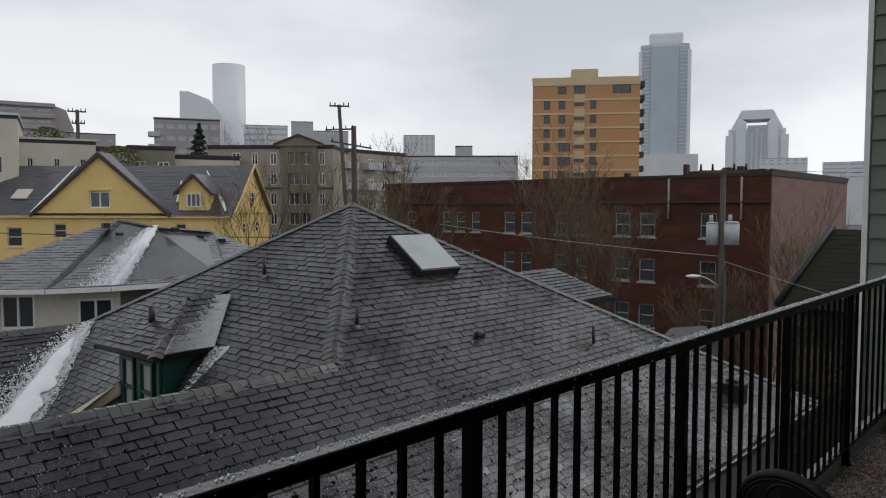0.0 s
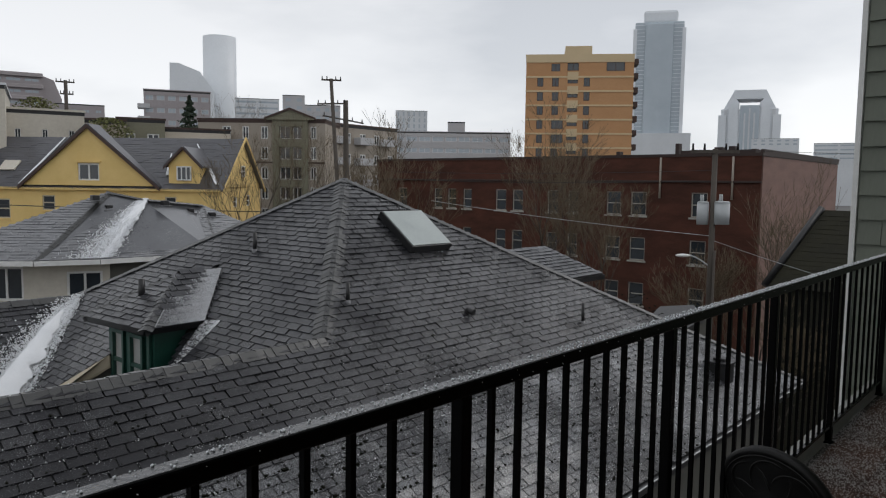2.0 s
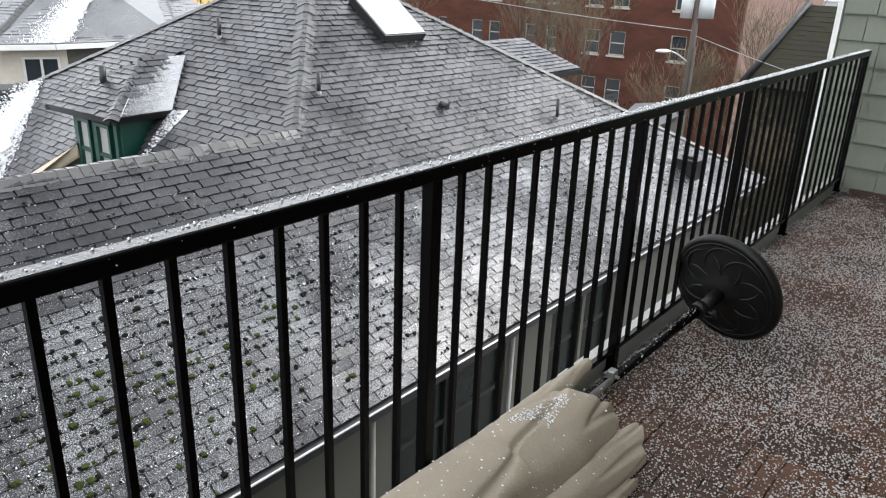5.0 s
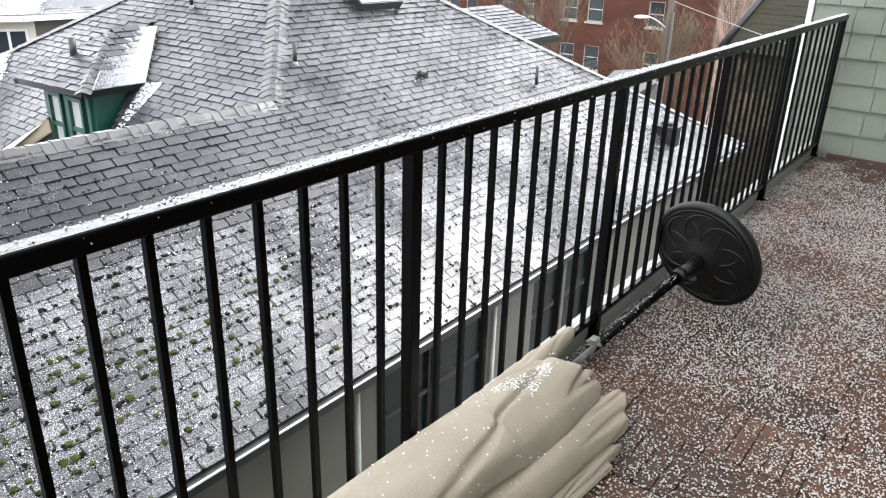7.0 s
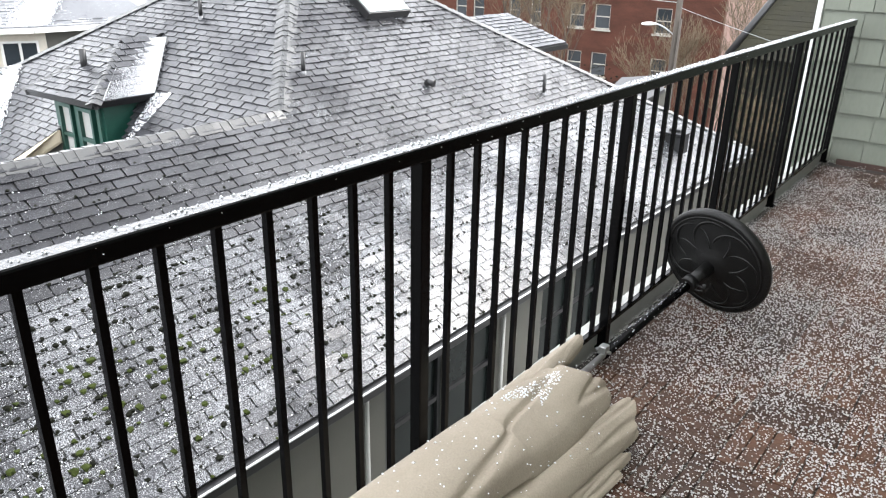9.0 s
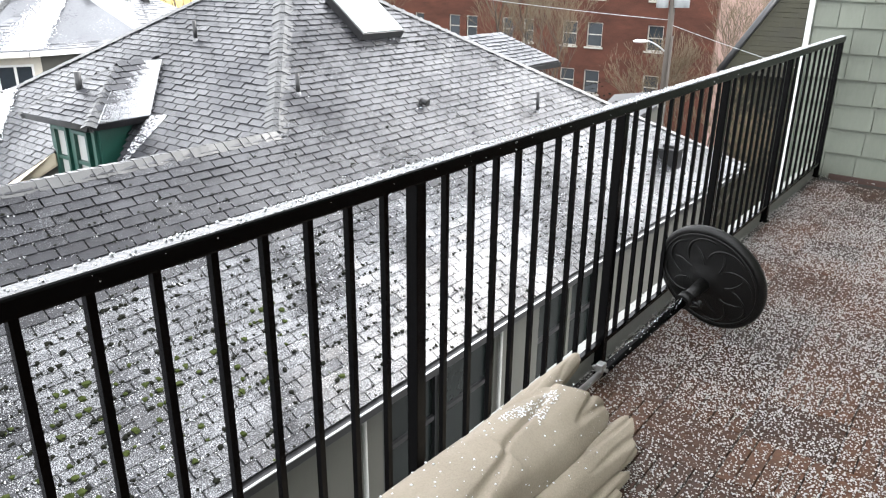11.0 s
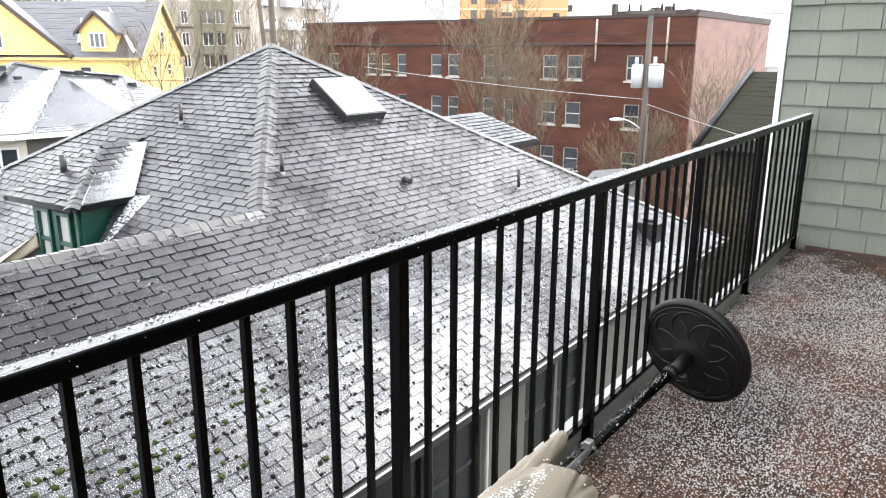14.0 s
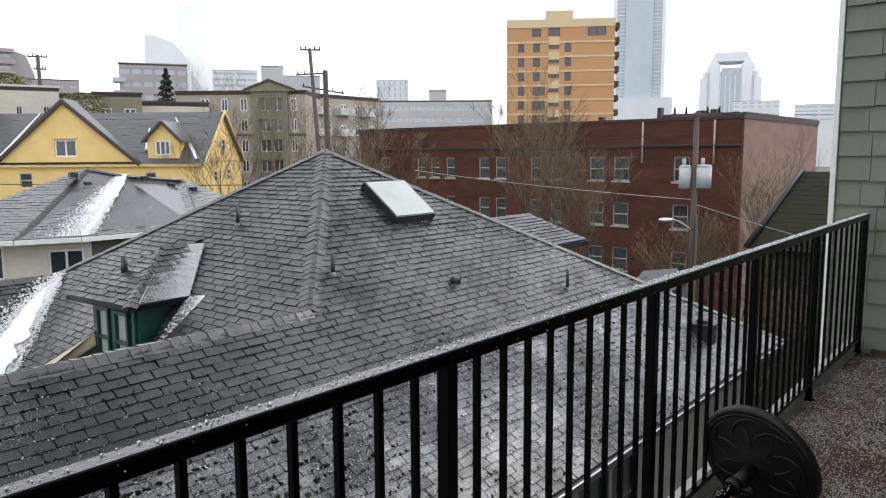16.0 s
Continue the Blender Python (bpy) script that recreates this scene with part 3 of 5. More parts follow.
V = Vector((6.70, 8.05, -2.16))
P = Vector((9.76, 11.10, 0.14))
EAVE_Y, EAVE_Z = 4.90, -4.52
SE = Vector((18.9, EAVE_Y, EAVE_Z))
WING_L = Vector((-4.0, 8.05, -2.16))
NW = Vector((6.35, 15.84, -2.42))
NE = Vector((21.0, 17.0, -3.2))
house = thing("neighbour_house", "old house with dark wet hipped shingle roof strewn with hail", "house")
srng = random.Random(11)
PITCH = 0.75


def s_z(y):
    return V.z + PITCH * (y - V.y)


def near_eave(p):
    return 0.2 < p.x < 6.2 and p.y < 5.85


# south slope of the main roof and the wing
BELT = 6.75
belt_e = SE.lerp(P, (BELT - SE.y) / (P.y - SE.y))
eave_w = Vector((WING_L.x, EAVE_Y, EAVE_Z))
belt_w = Vector((WING_L.x, BELT, s_z(BELT)))
belt_e.z = s_z(BELT)
shingle_slope([eave_w, SE, belt_e, belt_w], "shingle_low", house, srng, near=near_eave, ref=eave_w)
shingle_slope([belt_w, belt_e, P, V, WING_L], "shingle", house, srng, ref=eave_w)
# west slope


def on_w(x, y):
    return Vector((x, y, P.z + PITCH * (x - P.x)))


shingle_slope([V, P, NW, on_w(6.3, 15.78), on_w(6.3, 8.45)], "shingle_steep", house, srng, ref=P)
shingle_slope([on_w(6.3, 8.45), on_w(6.3, 11.08), on_w(5.45, 10.45), on_w(5.0, 9.75)], "shingle_steep", house, srng, ref=P)
shingle_slope([on_w(6.3, 12.45), on_w(6.3, 15.78), on_w(4.0, 13.0), on_w(4.9, 12.95), on_w(5.62, 12.44)], "shingle_steep", house, srng, ref=P)
# east and north slopes, hardly seen
bm = bmesh.new()
solid(bm, [P, SE, NE], 0.12)
solid(bm, [P, NE, (10, 19, -3.2), NW], 0.12)
part("roof_slope", bm, "roofing", house)
bm = bmesh.new()
solid(bm, [WING_L, V, (V.x - 1.7, 9.75, -3.43), (WING_L.x, 9.75, -3.43)], 0.1)
part("roof_slope", bm, "roofing", house)
ridge_caps(V, P, "shingle_steep", house, half=0.17, drop=0.22)
ridge_caps(WING_L, V, "shingle_steep", house, half=0.15, drop=0.33)
ridge_caps(SE, P, "shingle_steep", house, half=0.15, drop=0.2)
ridge_caps(NW, P, "shingle_steep", house, half=0.15, drop=0.2)
# gutter, fascia, walls
gut = bmesh.new()
box(gut, WING_L.x, SE.x, EAVE_Y - 0.10, EAVE_Y + 0.02, EAVE_Z - 0.13, EAVE_Z - 0.015, bevel=0.012)
part("gutter", gut, "vent", house)
part("gutter_lip", tubed((WING_L.x, EAVE_Y - 0.10, EAVE_Z - 0.012), (SE.x, EAVE_Y - 0.10, EAVE_Z - 0.012), 0.014, sides=8), "gutter", house, "pale wet gutter lip")
WALL_Y = EAVE_Y + 0.35
holes = [(1.2, 2.4, -6.7, -4.85), (5.72, 6.9, -6.7, -4.85), (7.02, 8.2, -6.7, -4.85), (9.5, 10.5, -6.7, -4.85), (10.6, 11.6, -6.7, -4.85)]
bm = bmesh.new()
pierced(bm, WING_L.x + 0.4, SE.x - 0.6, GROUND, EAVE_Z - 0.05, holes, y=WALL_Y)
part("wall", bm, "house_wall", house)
# solid core behind the wall, interior shade put into its colour
part("wall", boxed(WING_L.x + 0.4, SE.x - 0.6, WALL_Y + 0.35, 15.5, GROUND, EAVE_Z - 0.1), "interior_shade", house)
for h in holes:
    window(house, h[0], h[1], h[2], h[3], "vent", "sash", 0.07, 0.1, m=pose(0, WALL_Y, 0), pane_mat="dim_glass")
for x in (5.35, 8.3):
    part("downpipe", tubed((x, WALL_Y - 0.05, GROUND), (x, WALL_Y - 0.05, EAVE_Z - 0.12), 0.03, sides=10), "kerb", house, "pale downpipe")
# rake board and siding under the west slope's edge
bm = bmesh.new()
solid(bm, [on_w(4.0, 12.98) + Vector((0, 0, -0.03)), on_w(4.9, 12.93) + Vector((0, 0, -0.03)), on_w(5.66, 12.42) + Vector((0, 0, -0.03)), on_w(5.66, 12.42) + Vector((0, 0, -0.22)), on_w(4.9, 12.93) + Vector((0, 0, -0.22)), on_w(4.0, 12.98) + Vector((0, 0, -0.22))], 0.04)
part("rake_board", bm, "cream", house, "cream painted rake board")
bm = bmesh.new()
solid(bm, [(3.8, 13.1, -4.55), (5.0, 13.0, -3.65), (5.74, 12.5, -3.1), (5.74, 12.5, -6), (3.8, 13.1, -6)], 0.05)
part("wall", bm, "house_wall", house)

# dormer on the west slope
DR, DA = Vector((7.46, 11.82, -1.56)), Vector((6.66, 11.90, -1.56))
DFR, DFL = Vector((5.47, 10.83, -2.27)), Vector((5.36, 12.80, -2.27))
DBR, DBL = Vector((6.53, 10.86, -2.27)), Vector((6.53, 12.90, -2.27))
dormer = part("dormer", boxed(5.75, 8.2, 11.08, 12.55, -4.3, -2.30), "green", house, "dark green painted dormer with windows")
shingle_slope([DFR, DBR, DR, DA], "shingle_steep", house, srng)
shingle_slope([DFL, DFR, DA], "shingle_steep", house, srng)
shingle_slope([DBL, DFL, DA, DR], "shingle_steep", house, srng)
ridge_caps(DA, DR, "shingle_steep", house, half=0.12, drop=0.3)
ridge_caps(DFR, DA, "shingle_steep", house, half=0.12, drop=0.2)
ridge_caps(DFL, DA, "shingle_steep", house, half=0.12, drop=0.2)
for a, b in ((0.14, 0.58), (0.76, 1.22)):
    window(dormer, a, b, -3.5, -2.46, "green", "sash", 0.06, 0.02, m=pose(5.70, 12.53, 0, 0, 0, -90), pane_mat="blind")
bm = bmesh.new()
for a in (0.0, 0.62, 1.30):
    box(bm, a, a + 0.09, -0.05, 0.0, -4.3, -2.32, m=pose(5.745, 12.53, 0, 0, 0, -90))
part("corner_post", bm, "green", house)

# second roof wing behind, its ridge along x
R2 = Vector((6.45, 15.35, -2.30))
shingle_slope([(-2.0, 12.3, R2.z + PITCH * (12.3 - R2.y)), (R2.x - 3.05, 12.3, R2.z + PITCH * (12.3 - R2.y)), R2, (-2.0, R2.y, R2.z)], "shingle", house, srng)
ridge_caps((-1.0, R2.y, R2.z), R2, "shingle_steep", house, half=0.15, drop=0.33)

# skylight
ups = Vector((0, 0.8, 0.6))
nrm = Vector((0, -0.6, 0.8))
m = Matrix(((1, 0, 0), (0, 0.8, -0.6), (0, 0.6, 0.8))).to_4x4()
m.translation = (9.76, 9.30, s_z(9.30))
sky = thing("skylight", "domed frosted skylight in a black kerb on the shingle roof", "skylight", m)
bm = bmesh.new()
for g in ((0, 1.12, 0, 0.07), (0, 1.12, 0.98, 1.05), (0, 0.07, 0.07, 0.98), (1.05, 1.12, 0.07, 0.98)):
    box(bm, g[0], g[1], g[2], g[3], -0.02, 0.16, bevel=0.006)
part("frame", bm, "vent", sky)
part("pane", boxed(0.03, 1.09, 0.03, 1.02, 0.155, 0.175, bevel=0.006), "skylight_glass", sky, "pale frosted pane")


def roof_pipe(p, height, r, label):
    ob = thing("vent_pipe", label, "vent pipe", pose(*p), "roof vents")
    part("pipe", tubed((0, 0, -0.05), (0, 0, height), r, sides=12), "vent", ob)
    bm = bmesh.new()
    tube(bm, (0, 0, -0.06), (0, 0, 0.06), r * 2.0, r * 1.12, sides=12)
    part("boot", bm, "lead", ob, "grey flashing boot")
    return ob


def w_z(x):
    return P.z + PITCH * (x - P.x)


roof_pipe((7.57, 8.51, s_z(8.51)), 0.34, 0.033, "black vent pipe on the south roof slope")
roof_pipe((12.74, 7.37, s_z(7.37)), 0.42, 0.033, "black vent pipe near the roof's hip")
roof_pipe((7.92, 11.45, w_z(7.92)), 0.36, 0.035, "black vent pipe on the west roof slope")
roof_pipe((6.05, 12.05, -1.98), 0.36, 0.055, "stout black vent pipe on the dormer roof")


def on_roof():
    x, y = rng.uniform(0.0, 11.0), EAVE_Y + 0.1 + 2.5 * rng.random() ** 1.2
    if y < EAVE_Y + 0.3 and rng.random() > 0.25:
        return None
    if rng.random() > 0.92 + 0.8 * noise.noise(Vector((x * 1.1, y * 1.4, 6))) + 0.4 * noise.noise(Vector((x * 4, y * 4, 8))):
        return None
    return x, y, s_z(y) + 0.013


grains("hail", 100000, on_roof, 0.0050, "hail_wet", "white hail grains lying on the lower roof slope", "hail")


def in_joints():
    y = EAVE_Y + 0.1016 * rng.randrange(46) + rng.gauss(0, 0.010)
    x = rng.uniform(0.4, 16.0)
    if x > 9.76 + 1.466 * (11.1 - y) or y < EAVE_Y + 0.02 or (y > 8.05 and x < y - 1.35):
        return None
    if rng.random() > 0.30 + (0.18 if x > 7.0 and y > 6.2 else 0.0) + 1.6 * noise.noise(Vector((x * 0.8, y * 1.1, 4))) + 0.9 * noise.noise(Vector((x * 5, y * 8, 2))):
        return None
    return x, y, s_z(y) + 0.014


grains("hail", 46000, in_joints, 0.0075, "hail", "white hail caught along the shingle courses", "hail")


# ---- the brick block across the street ----
BX, BY = 45.2, 14.59
brick_wins = [(-29.75, -28.75), (-25.68, -24.83), (-24.23, -23.35), (-22.64, -21.78), (-19.42, -18.45), (-17.86, -16.91), (-14.76, -13.89), (-13.05, -12.25),
              (-10.03, -8.96), (-8.25, -7.15), (-4.14, -3.11)]
floors = [(-1.75, -0.2), (-4.72, -3.2), (-7.7, -6.2)]
holes = [(a, b, c, d) for a, b in brick_wins for c, d in floors]
brick = block("brick_building", "long dark red brick apartment block with white sash windows", (BX, BY), -90, -32.2, 0.0, 17.2, GROUND, 2.05, "brick", holes, cornice="brick_dark")
for a, b, c, d in holes:
    window(brick, a, b, c, d, "stone", "sash", 0.065, 0.14, sill="stone")
part("attic_band", boxed(-32.25, 0.05, -0.06, -0.003, 0.55, 2.04), "brick", brick, "dark brick attic band")
part("string_course", boxed(-32.3, 0.08, -0.16, -0.002, 0.42, 0.55, bevel=0.02), "brick_dark", brick, "weathered string course")
part("side_skin", boxed(0.004, 0.06, 0.15, 17.2, GROUND, 2.0), "brick_pink", brick, "bare weathered pink brick side")
part("side_coping", boxed(-0.1, 0.12, 0.1, 17.3, 2.2, 2.42), "brick_dark", brick)
for x, w, h in ((-6.2, 0.25, 0.95), (-5.2, 0.3, 0.5), (-1.3, 0.3, 0.5), (-3.6, 0.5, 0.65), (-2.7, 0.4, 0.7), (-10.5, 0.3, 0.5)):
    part("chimney", boxed(x, x + w, 2.0, 2.5, 1.9, 2.05 + h, bevel=0.02), "brick_dark", brick)
part("rooftop_shed", boxed(-5.0, -0.4, 0.1, 3.0, 2.0, 2.42), "brick_dark", brick)
for x in (-6.2, -1.6):
    part("downpipe", tubed((x, -0.1, 2.0), (x, -0.1, -0.6), 0.07, sides=8), "taupe", brick, "weathered drain pipe")
annex = block("brick_annex", "small brown brick building beyond the block", (BX + 18.0, BY + 2.0), 0, 0.0, 7.0, 8, GROUND, 1.95, "brick_dark", [(0.9, 3.6, -1.0, 0.25)], cornice="brick_dark")
window(annex, 0.9, 3.6, -1.0, 0.25, "white_trim", "sash", 0.18, 0.12)

# mossy hip roof past the end wall
mh = thing("mossy_house", "low house with a dark mossy hipped roof", "house")
mrng = random.Random(12)
shingle_slope([(28.5, 8.8, -3.54), (28.5, -6.0, -3.54), (30.5, -6.0, -0.70), (30.5, 7.55, -0.70)], "moss_roof", mh, mrng, tab=0.5, step=0.2, thick=0.015, under="moss_roof")
shingle_slope([(32.5, 8.8, -3.54), (28.5, 8.8, -3.54), (30.5, 7.55, -0.70)], "moss_roof", mh, mrng, tab=0.5, step=0.2, thick=0.015, under="moss_roof")
part("ridge_board", tubed((28.45, 8.86, -3.5), (30.5, 7.55, -0.62), 0.13, sides=8), "vent", mh, "dark capped hip of the mossy roof")
part("wall", boxed(29.0, 32.2, -6.0, 8.3, GROUND, -3.3), "moss_roof", mh, "dark weathered boarding")

# ---- grey-roofed house ----
grey = thing("grey_roof_house", "pale house under a grey hipped roof with hail in its valley", "house")


def at(x, y, z, r0, r):
    k = r / r0
    return Vector((x * k, y * k, z * k))


g_pl, g_pr, g_rr = at(9.18, 19.99, -0.28, 22, 36), at(10.02, 19.59, -0.48, 22, 36), at(12.35, 20.58, -0.68, 24, 39.3)
g_ec, g_en, g_le, g_er = at(6.48, 17.86, -1.84, 19, 32), at(7.73, 17.35, -1.77, 19, 32), at(4.2, 18.5, -1.63, 19, 34), at(10.8, 17.2, -1.84, 20.3, 34)
EZ = -3.05
for p in (g_ec, g_en, g_le, g_er):
    p.z = EZ
grng = random.Random(5)
shingle_slope([g_le, g_ec, g_pl], "far_roof", grey, grng, tab=0.6, step=0.2, thick=0.015, under="far_roof")
shingle_slope([g_ec, g_en, g_pr, g_pl], "far_roof", grey, grng, tab=0.6, step=0.2, thick=0.015, under="far_roof")
g_mid = (g_rr + g_pr) / 2
shingle_slope([g_en, g_er, g_rr, g_pr], "far_roof", grey, grng, tab=0.6, step=0.2, thick=0.015, under="far_roof")
g_fr = g_er + Vector((4.5, 0.5, 0.1))
shingle_slope([g_er, g_fr, g_rr], "far_roof", grey, grng, tab=0.6, step=0.2, thick=0.015, under="far_roof")
for a, b in ((g_ec, g_pl), (g_er, g_rr), (g_pl, g_pr), (g_pr, g_rr)):
    ridge_caps(a, b, "far_roof", grey, 0.25, 0.2, 0.2)


# ---- yellow house ----
yel = thing("yellow_house", "large yellow stucco house with gables, dormer and dark roof", "house", pose(31.0, 49.02, 0, 0, 0, -52))
EV, RIDGE, DEEP = -0.34, 3.55, 4.9
LEFT = -30.0
yholes = [(-10.85, -9.2, 0.04, 1.33), (-17.56, -16.35, -2.91, -1.43), (-13.82, -12.82, -2.24, -1.12), (-4.29, -3.42, -2.0, -1.11), (-21.0, -19.8, -2.9, -1.4), (-8.2, -7.4, -2.2, -1.12)]
bm = bmesh.new()
pierced(bm, LEFT, 0.0, GROUND, EV, yholes[1:])
part("front_wall", bm, "yellow", yel)
sholes = [(2.76, 3.68, -1.9, -1.1), (6.0, 6.9, -1.9, -1.0)]
bm = bmesh.new()
pierced(bm, 0, 2 * DEEP, GROUND, EV, sholes)
part("side_wall", bm, "yellow", yel, m=pose(0, 0, 0, 0, 0, 90))
for h in sholes:
    window(yel, *h, "white_trim", "sash", 0.08, 0.1, m=pose(0, 0, 0, 0, 0, 90))
part("core", boxed(LEFT + 0.3, -0.3, 0.3, 2 * DEEP - 0.3, GROUND, EV - 0.2), "interior_shade", yel)
GX, GW, GH = -9.98, 5.2, 4.1
wx0, wx1, wz0, wz1 = yholes[0]
slope_g = (GH - EV) / GW


def gz(x):
    return GH - abs(x - GX) * slope_g


bm = bmesh.new()
for poly in ([(GX - GW, EV), (wx0, EV), (wx0, gz(wx0))], [(wx1, EV), (GX + GW, EV), (wx1, gz(wx1))],
             [(wx0, wz1), (wx1, wz1), (wx1, gz(wx1)), (GX, GH), (wx0, gz(wx0))], [(wx0, EV), (wx1, EV), (wx1, wz0), (wx0, wz0)]):
    prism(bm, poly, -0.25, 0.1)
part("gable_wall", bm, "yellow", yel)
for h in yholes[1:]:
    window(yel, *h, "cream", "sash", 0.09, 0.1, sill="yellow")
window(yel, wx0, wx1, wz0, wz1, "white_trim", "pair", 0.12, -0.1, pane_mat="glass")
part("belt_trim", boxed(LEFT, 0.05, -0.3, -0.003, EV - 0.35, EV - 0.18), "yellow", yel)
part("hood", boxed(wx0 - 0.15, wx1 + 0.15, -0.36, -0.252, wz1 + 0.05, wz1 + 0.15), "yellow", yel)


def roof_z(y):
    return EV + (RIDGE - EV) * y / DEEP


yrng = random.Random(8)
base = yel


def tiled(corners):
    """A dark shingled slope of the yellow house."""
    shingle_slope([Vector(c) for c in corners], "slate", yel, yrng, tab=0.9, step=0.3, thick=0.012, under="slate")


tiled([(LEFT, -0.3, roof_z(-0.3)), (0.35, -0.3, roof_z(-0.3)), (0.35, DEEP, RIDGE), (LEFT, DEEP, RIDGE)])
bm = bmesh.new()
solid(bm, [(0.35, 2 * DEEP, EV), (LEFT, 2 * DEEP, EV), (LEFT, DEEP, RIDGE), (0.35, DEEP, RIDGE)], 0.2)
part("roof", bm, "slate", yel)
GD = 1.3
tiled([(GX - GW - 0.2, -0.45, EV - 0.1), (GX, -0.45, GH + 0.08), (GX, GD, GH + 0.08), (GX - GW - 0.2, 0.1, EV - 0.1)][::-1])
tiled([(GX, -0.45, GH + 0.08), (GX + GW + 0.2, -0.45, EV - 0.1), (GX + GW + 0.2, 0.1, EV - 0.1), (GX, GD, GH + 0.08)][::-1])
bm = bmesh.new()
for s in (-1, 1):
    prism(bm, [(GX, GH + 0.12), (GX + s * (GW + 0.25), EV - 0.08), (GX + s * (GW + 0.25), EV - 0.33), (GX, GH - 0.16)], -0.5, -0.38)
part("barge_board", bm, "brown_trim", yel, "dark brown barge boards")
bm = bmesh.new()
prism(bm, [(0, EV), (2 * DEEP, EV), (DEEP, RIDGE)], -0.02, 0.1)
part("gable_wall", bm, "yellow", yel, m=pose(0.05, 0, 0, 0, 0, 90))
bm = bmesh.new()
for s in (-1, 1):
    prism(bm, [(DEEP, RIDGE + 0.16), (DEEP + s * (DEEP + 0.4), EV - 0.2), (DEEP + s * (DEEP + 0.4), EV - 0.42), (DEEP, RIDGE - 0.1)], -0.35, -0.25)
part("barge_board", bm, "yellow", yel, "yellow barge boards", m=pose(0.05, 0, 0, 0, 0, 90))
window(yel, DEEP - 0.4, DEEP + 0.4, 0.5, 1.4, "white_trim", "sash", 0.08, 0.0, m=pose(0.08, 0, 0, 0, 0, 90))
dx0, dx1, dz0, dz1, dp = -4.1, -1.75, 0.05, 1.36, 2.5
dm = part("dormer", boxed(dx0, dx1, 0.3, 3.5, dz0 - 0.2, dz1), "yellow", yel)
bm = bmesh.new()
prism(bm, [(dx0, dz1), (dx1, dz1), ((dx0 + dx1) / 2, dp)], 0.3, 3.5)
part("dormer_gable", bm, "yellow", yel)
window(dm, -3.45, -2.34, 0.13, 1.2, "white_trim", "triple", 0.09, 0.22)
c = (dx0 + dx1) / 2
tiled([(dx0 - 0.3, 0.05, dz1 - 0.25), (c, 0.05, dp + 0.1), (c, 4.2, dp + 0.1), (dx0 - 0.3, 4.2, dz1 - 0.25)][::-1])
tiled([(c, 0.05, dp + 0.1), (dx1 + 0.3, 0.05, dz1 - 0.25), (dx1 + 0.3, 4.2, dz1 - 0.25), (c, 4.2, dp + 0.1)][::-1])
bm = bmesh.new()
for s in (-1, 1):
    prism(bm, [(c, dp + 0.15), (c + s * 1.5, dz1 - 0.24), (c + s * 1.5, dz1 - 0.42), (c, dp - 0.05)], 0.0, 0.06)
part("barge_board", bm, "brown_trim", yel)
for a, b in (((GX - 4.6, 4.7, roof_z(4.7)), (GX - GW - 0.3, -0.1, roof_z(-0.1))), ((-3.35, 4.1, 2.95), (-0.3, 0.05, EV + 0.1)), ((dx0 - 0.9, 3.0, 2.1), (dx0 - 0.35, 0.9, 0.42))):
    a, b = Vector(a), Vector(b)
    d = (b - a).normalized()
    side = d.cross(Vector((0, -0.6, 0.8))).normalized()
    bm = bmesh.new()
    solid(bm, [a - side * 0.04 + Vector((0, 0, 0.1)), b - side * 0.13 + Vector((0, 0, 0.1)), b + side * 0.13 + Vector((0, 0, 0.1)), a + side * 0.04 + Vector((0, 0, 0.1))], 0.06)
    part("valley_flashing", bm, "hail", yel, "white hail in the roof valley")
sl = pose(-17.4, 1.75, roof_z(1.75) + 0.05, math.degrees(math.atan2(RIDGE - EV, DEEP)))
part("roof_window", boxed(-0.65, 0.65, -0.6, 0.6, 0.0, 0.12, bevel=0.02), "tan", yel, "pale roof window", m=sl)

# ---- taupe apartment blocks ----
th = []
for z0, z1 in ((5.0, 6.4), (2.7, 4.1), (0.46, 1.87), (-1.8, -0.4), (-4.2, -2.8)):
    for a, b in ((-11.73, -10.76), (-9.43, -8.7), (-7.3, -6.5), (-5.12, -3.9), (-3.65, -2.6), (-1.65, -0.98)):
        th.append((a, b, z0, z1))
taupe = block("taupe_apartments", "taupe stucco apartment block with white window frames", (54.56, 65.18), -52, -14.5, 0.0, 16, GROUND, 7.1, "taupe", th, roof="brown_trim", cornice="brown_trim")
for h in th:
    window(taupe, *h, "white_trim", "pair", 0.1, 0.1)
bay = [h for h in th if -5.8 < h[0] < -2.0]
bm = bmesh.new()
pierced(bm, -5.9, -1.9, GROUND, 7.3, bay, y=-0.35)
for x in (-5.9, -1.9):
    bm.faces.new([bm.verts.new(v) for v in ((x, -0.35, GROUND), (x, 0.0, GROUND), (x, 0.0, 7.3), (x, -0.35, 7.3))])
part("bay", bm, "olive", taupe, "olive-grey stucco bay")
bm = bmesh.new()
prism(bm, [(-6.5, 7.1), (-1.2, 7.1), (-1.2, 7.3), (-3.75, 8.3), (-6.5, 7.3)], -0.6, 2)
part("pediment", bm, "olive", taupe)
bm = bmesh.new()
for s in (-1, 1):
    prism(bm, [(-3.85, 8.45), (-3.85 + s * 2.9, 7.35), (-3.85 + s * 2.9, 7.15), (-3.85, 8.2)], -0.75, -0.55)
part("barge_board", bm, "brown_trim", taupe)
part("string_course", boxed(-14.55, 0.05, -0.1, -0.003, 2.25, 2.45), "brown_trim", taupe)

# ---- orange brick tower ----
oh, ob_bands = [], []
for f in range(8):
    z = 22.55 - 2.75 * f
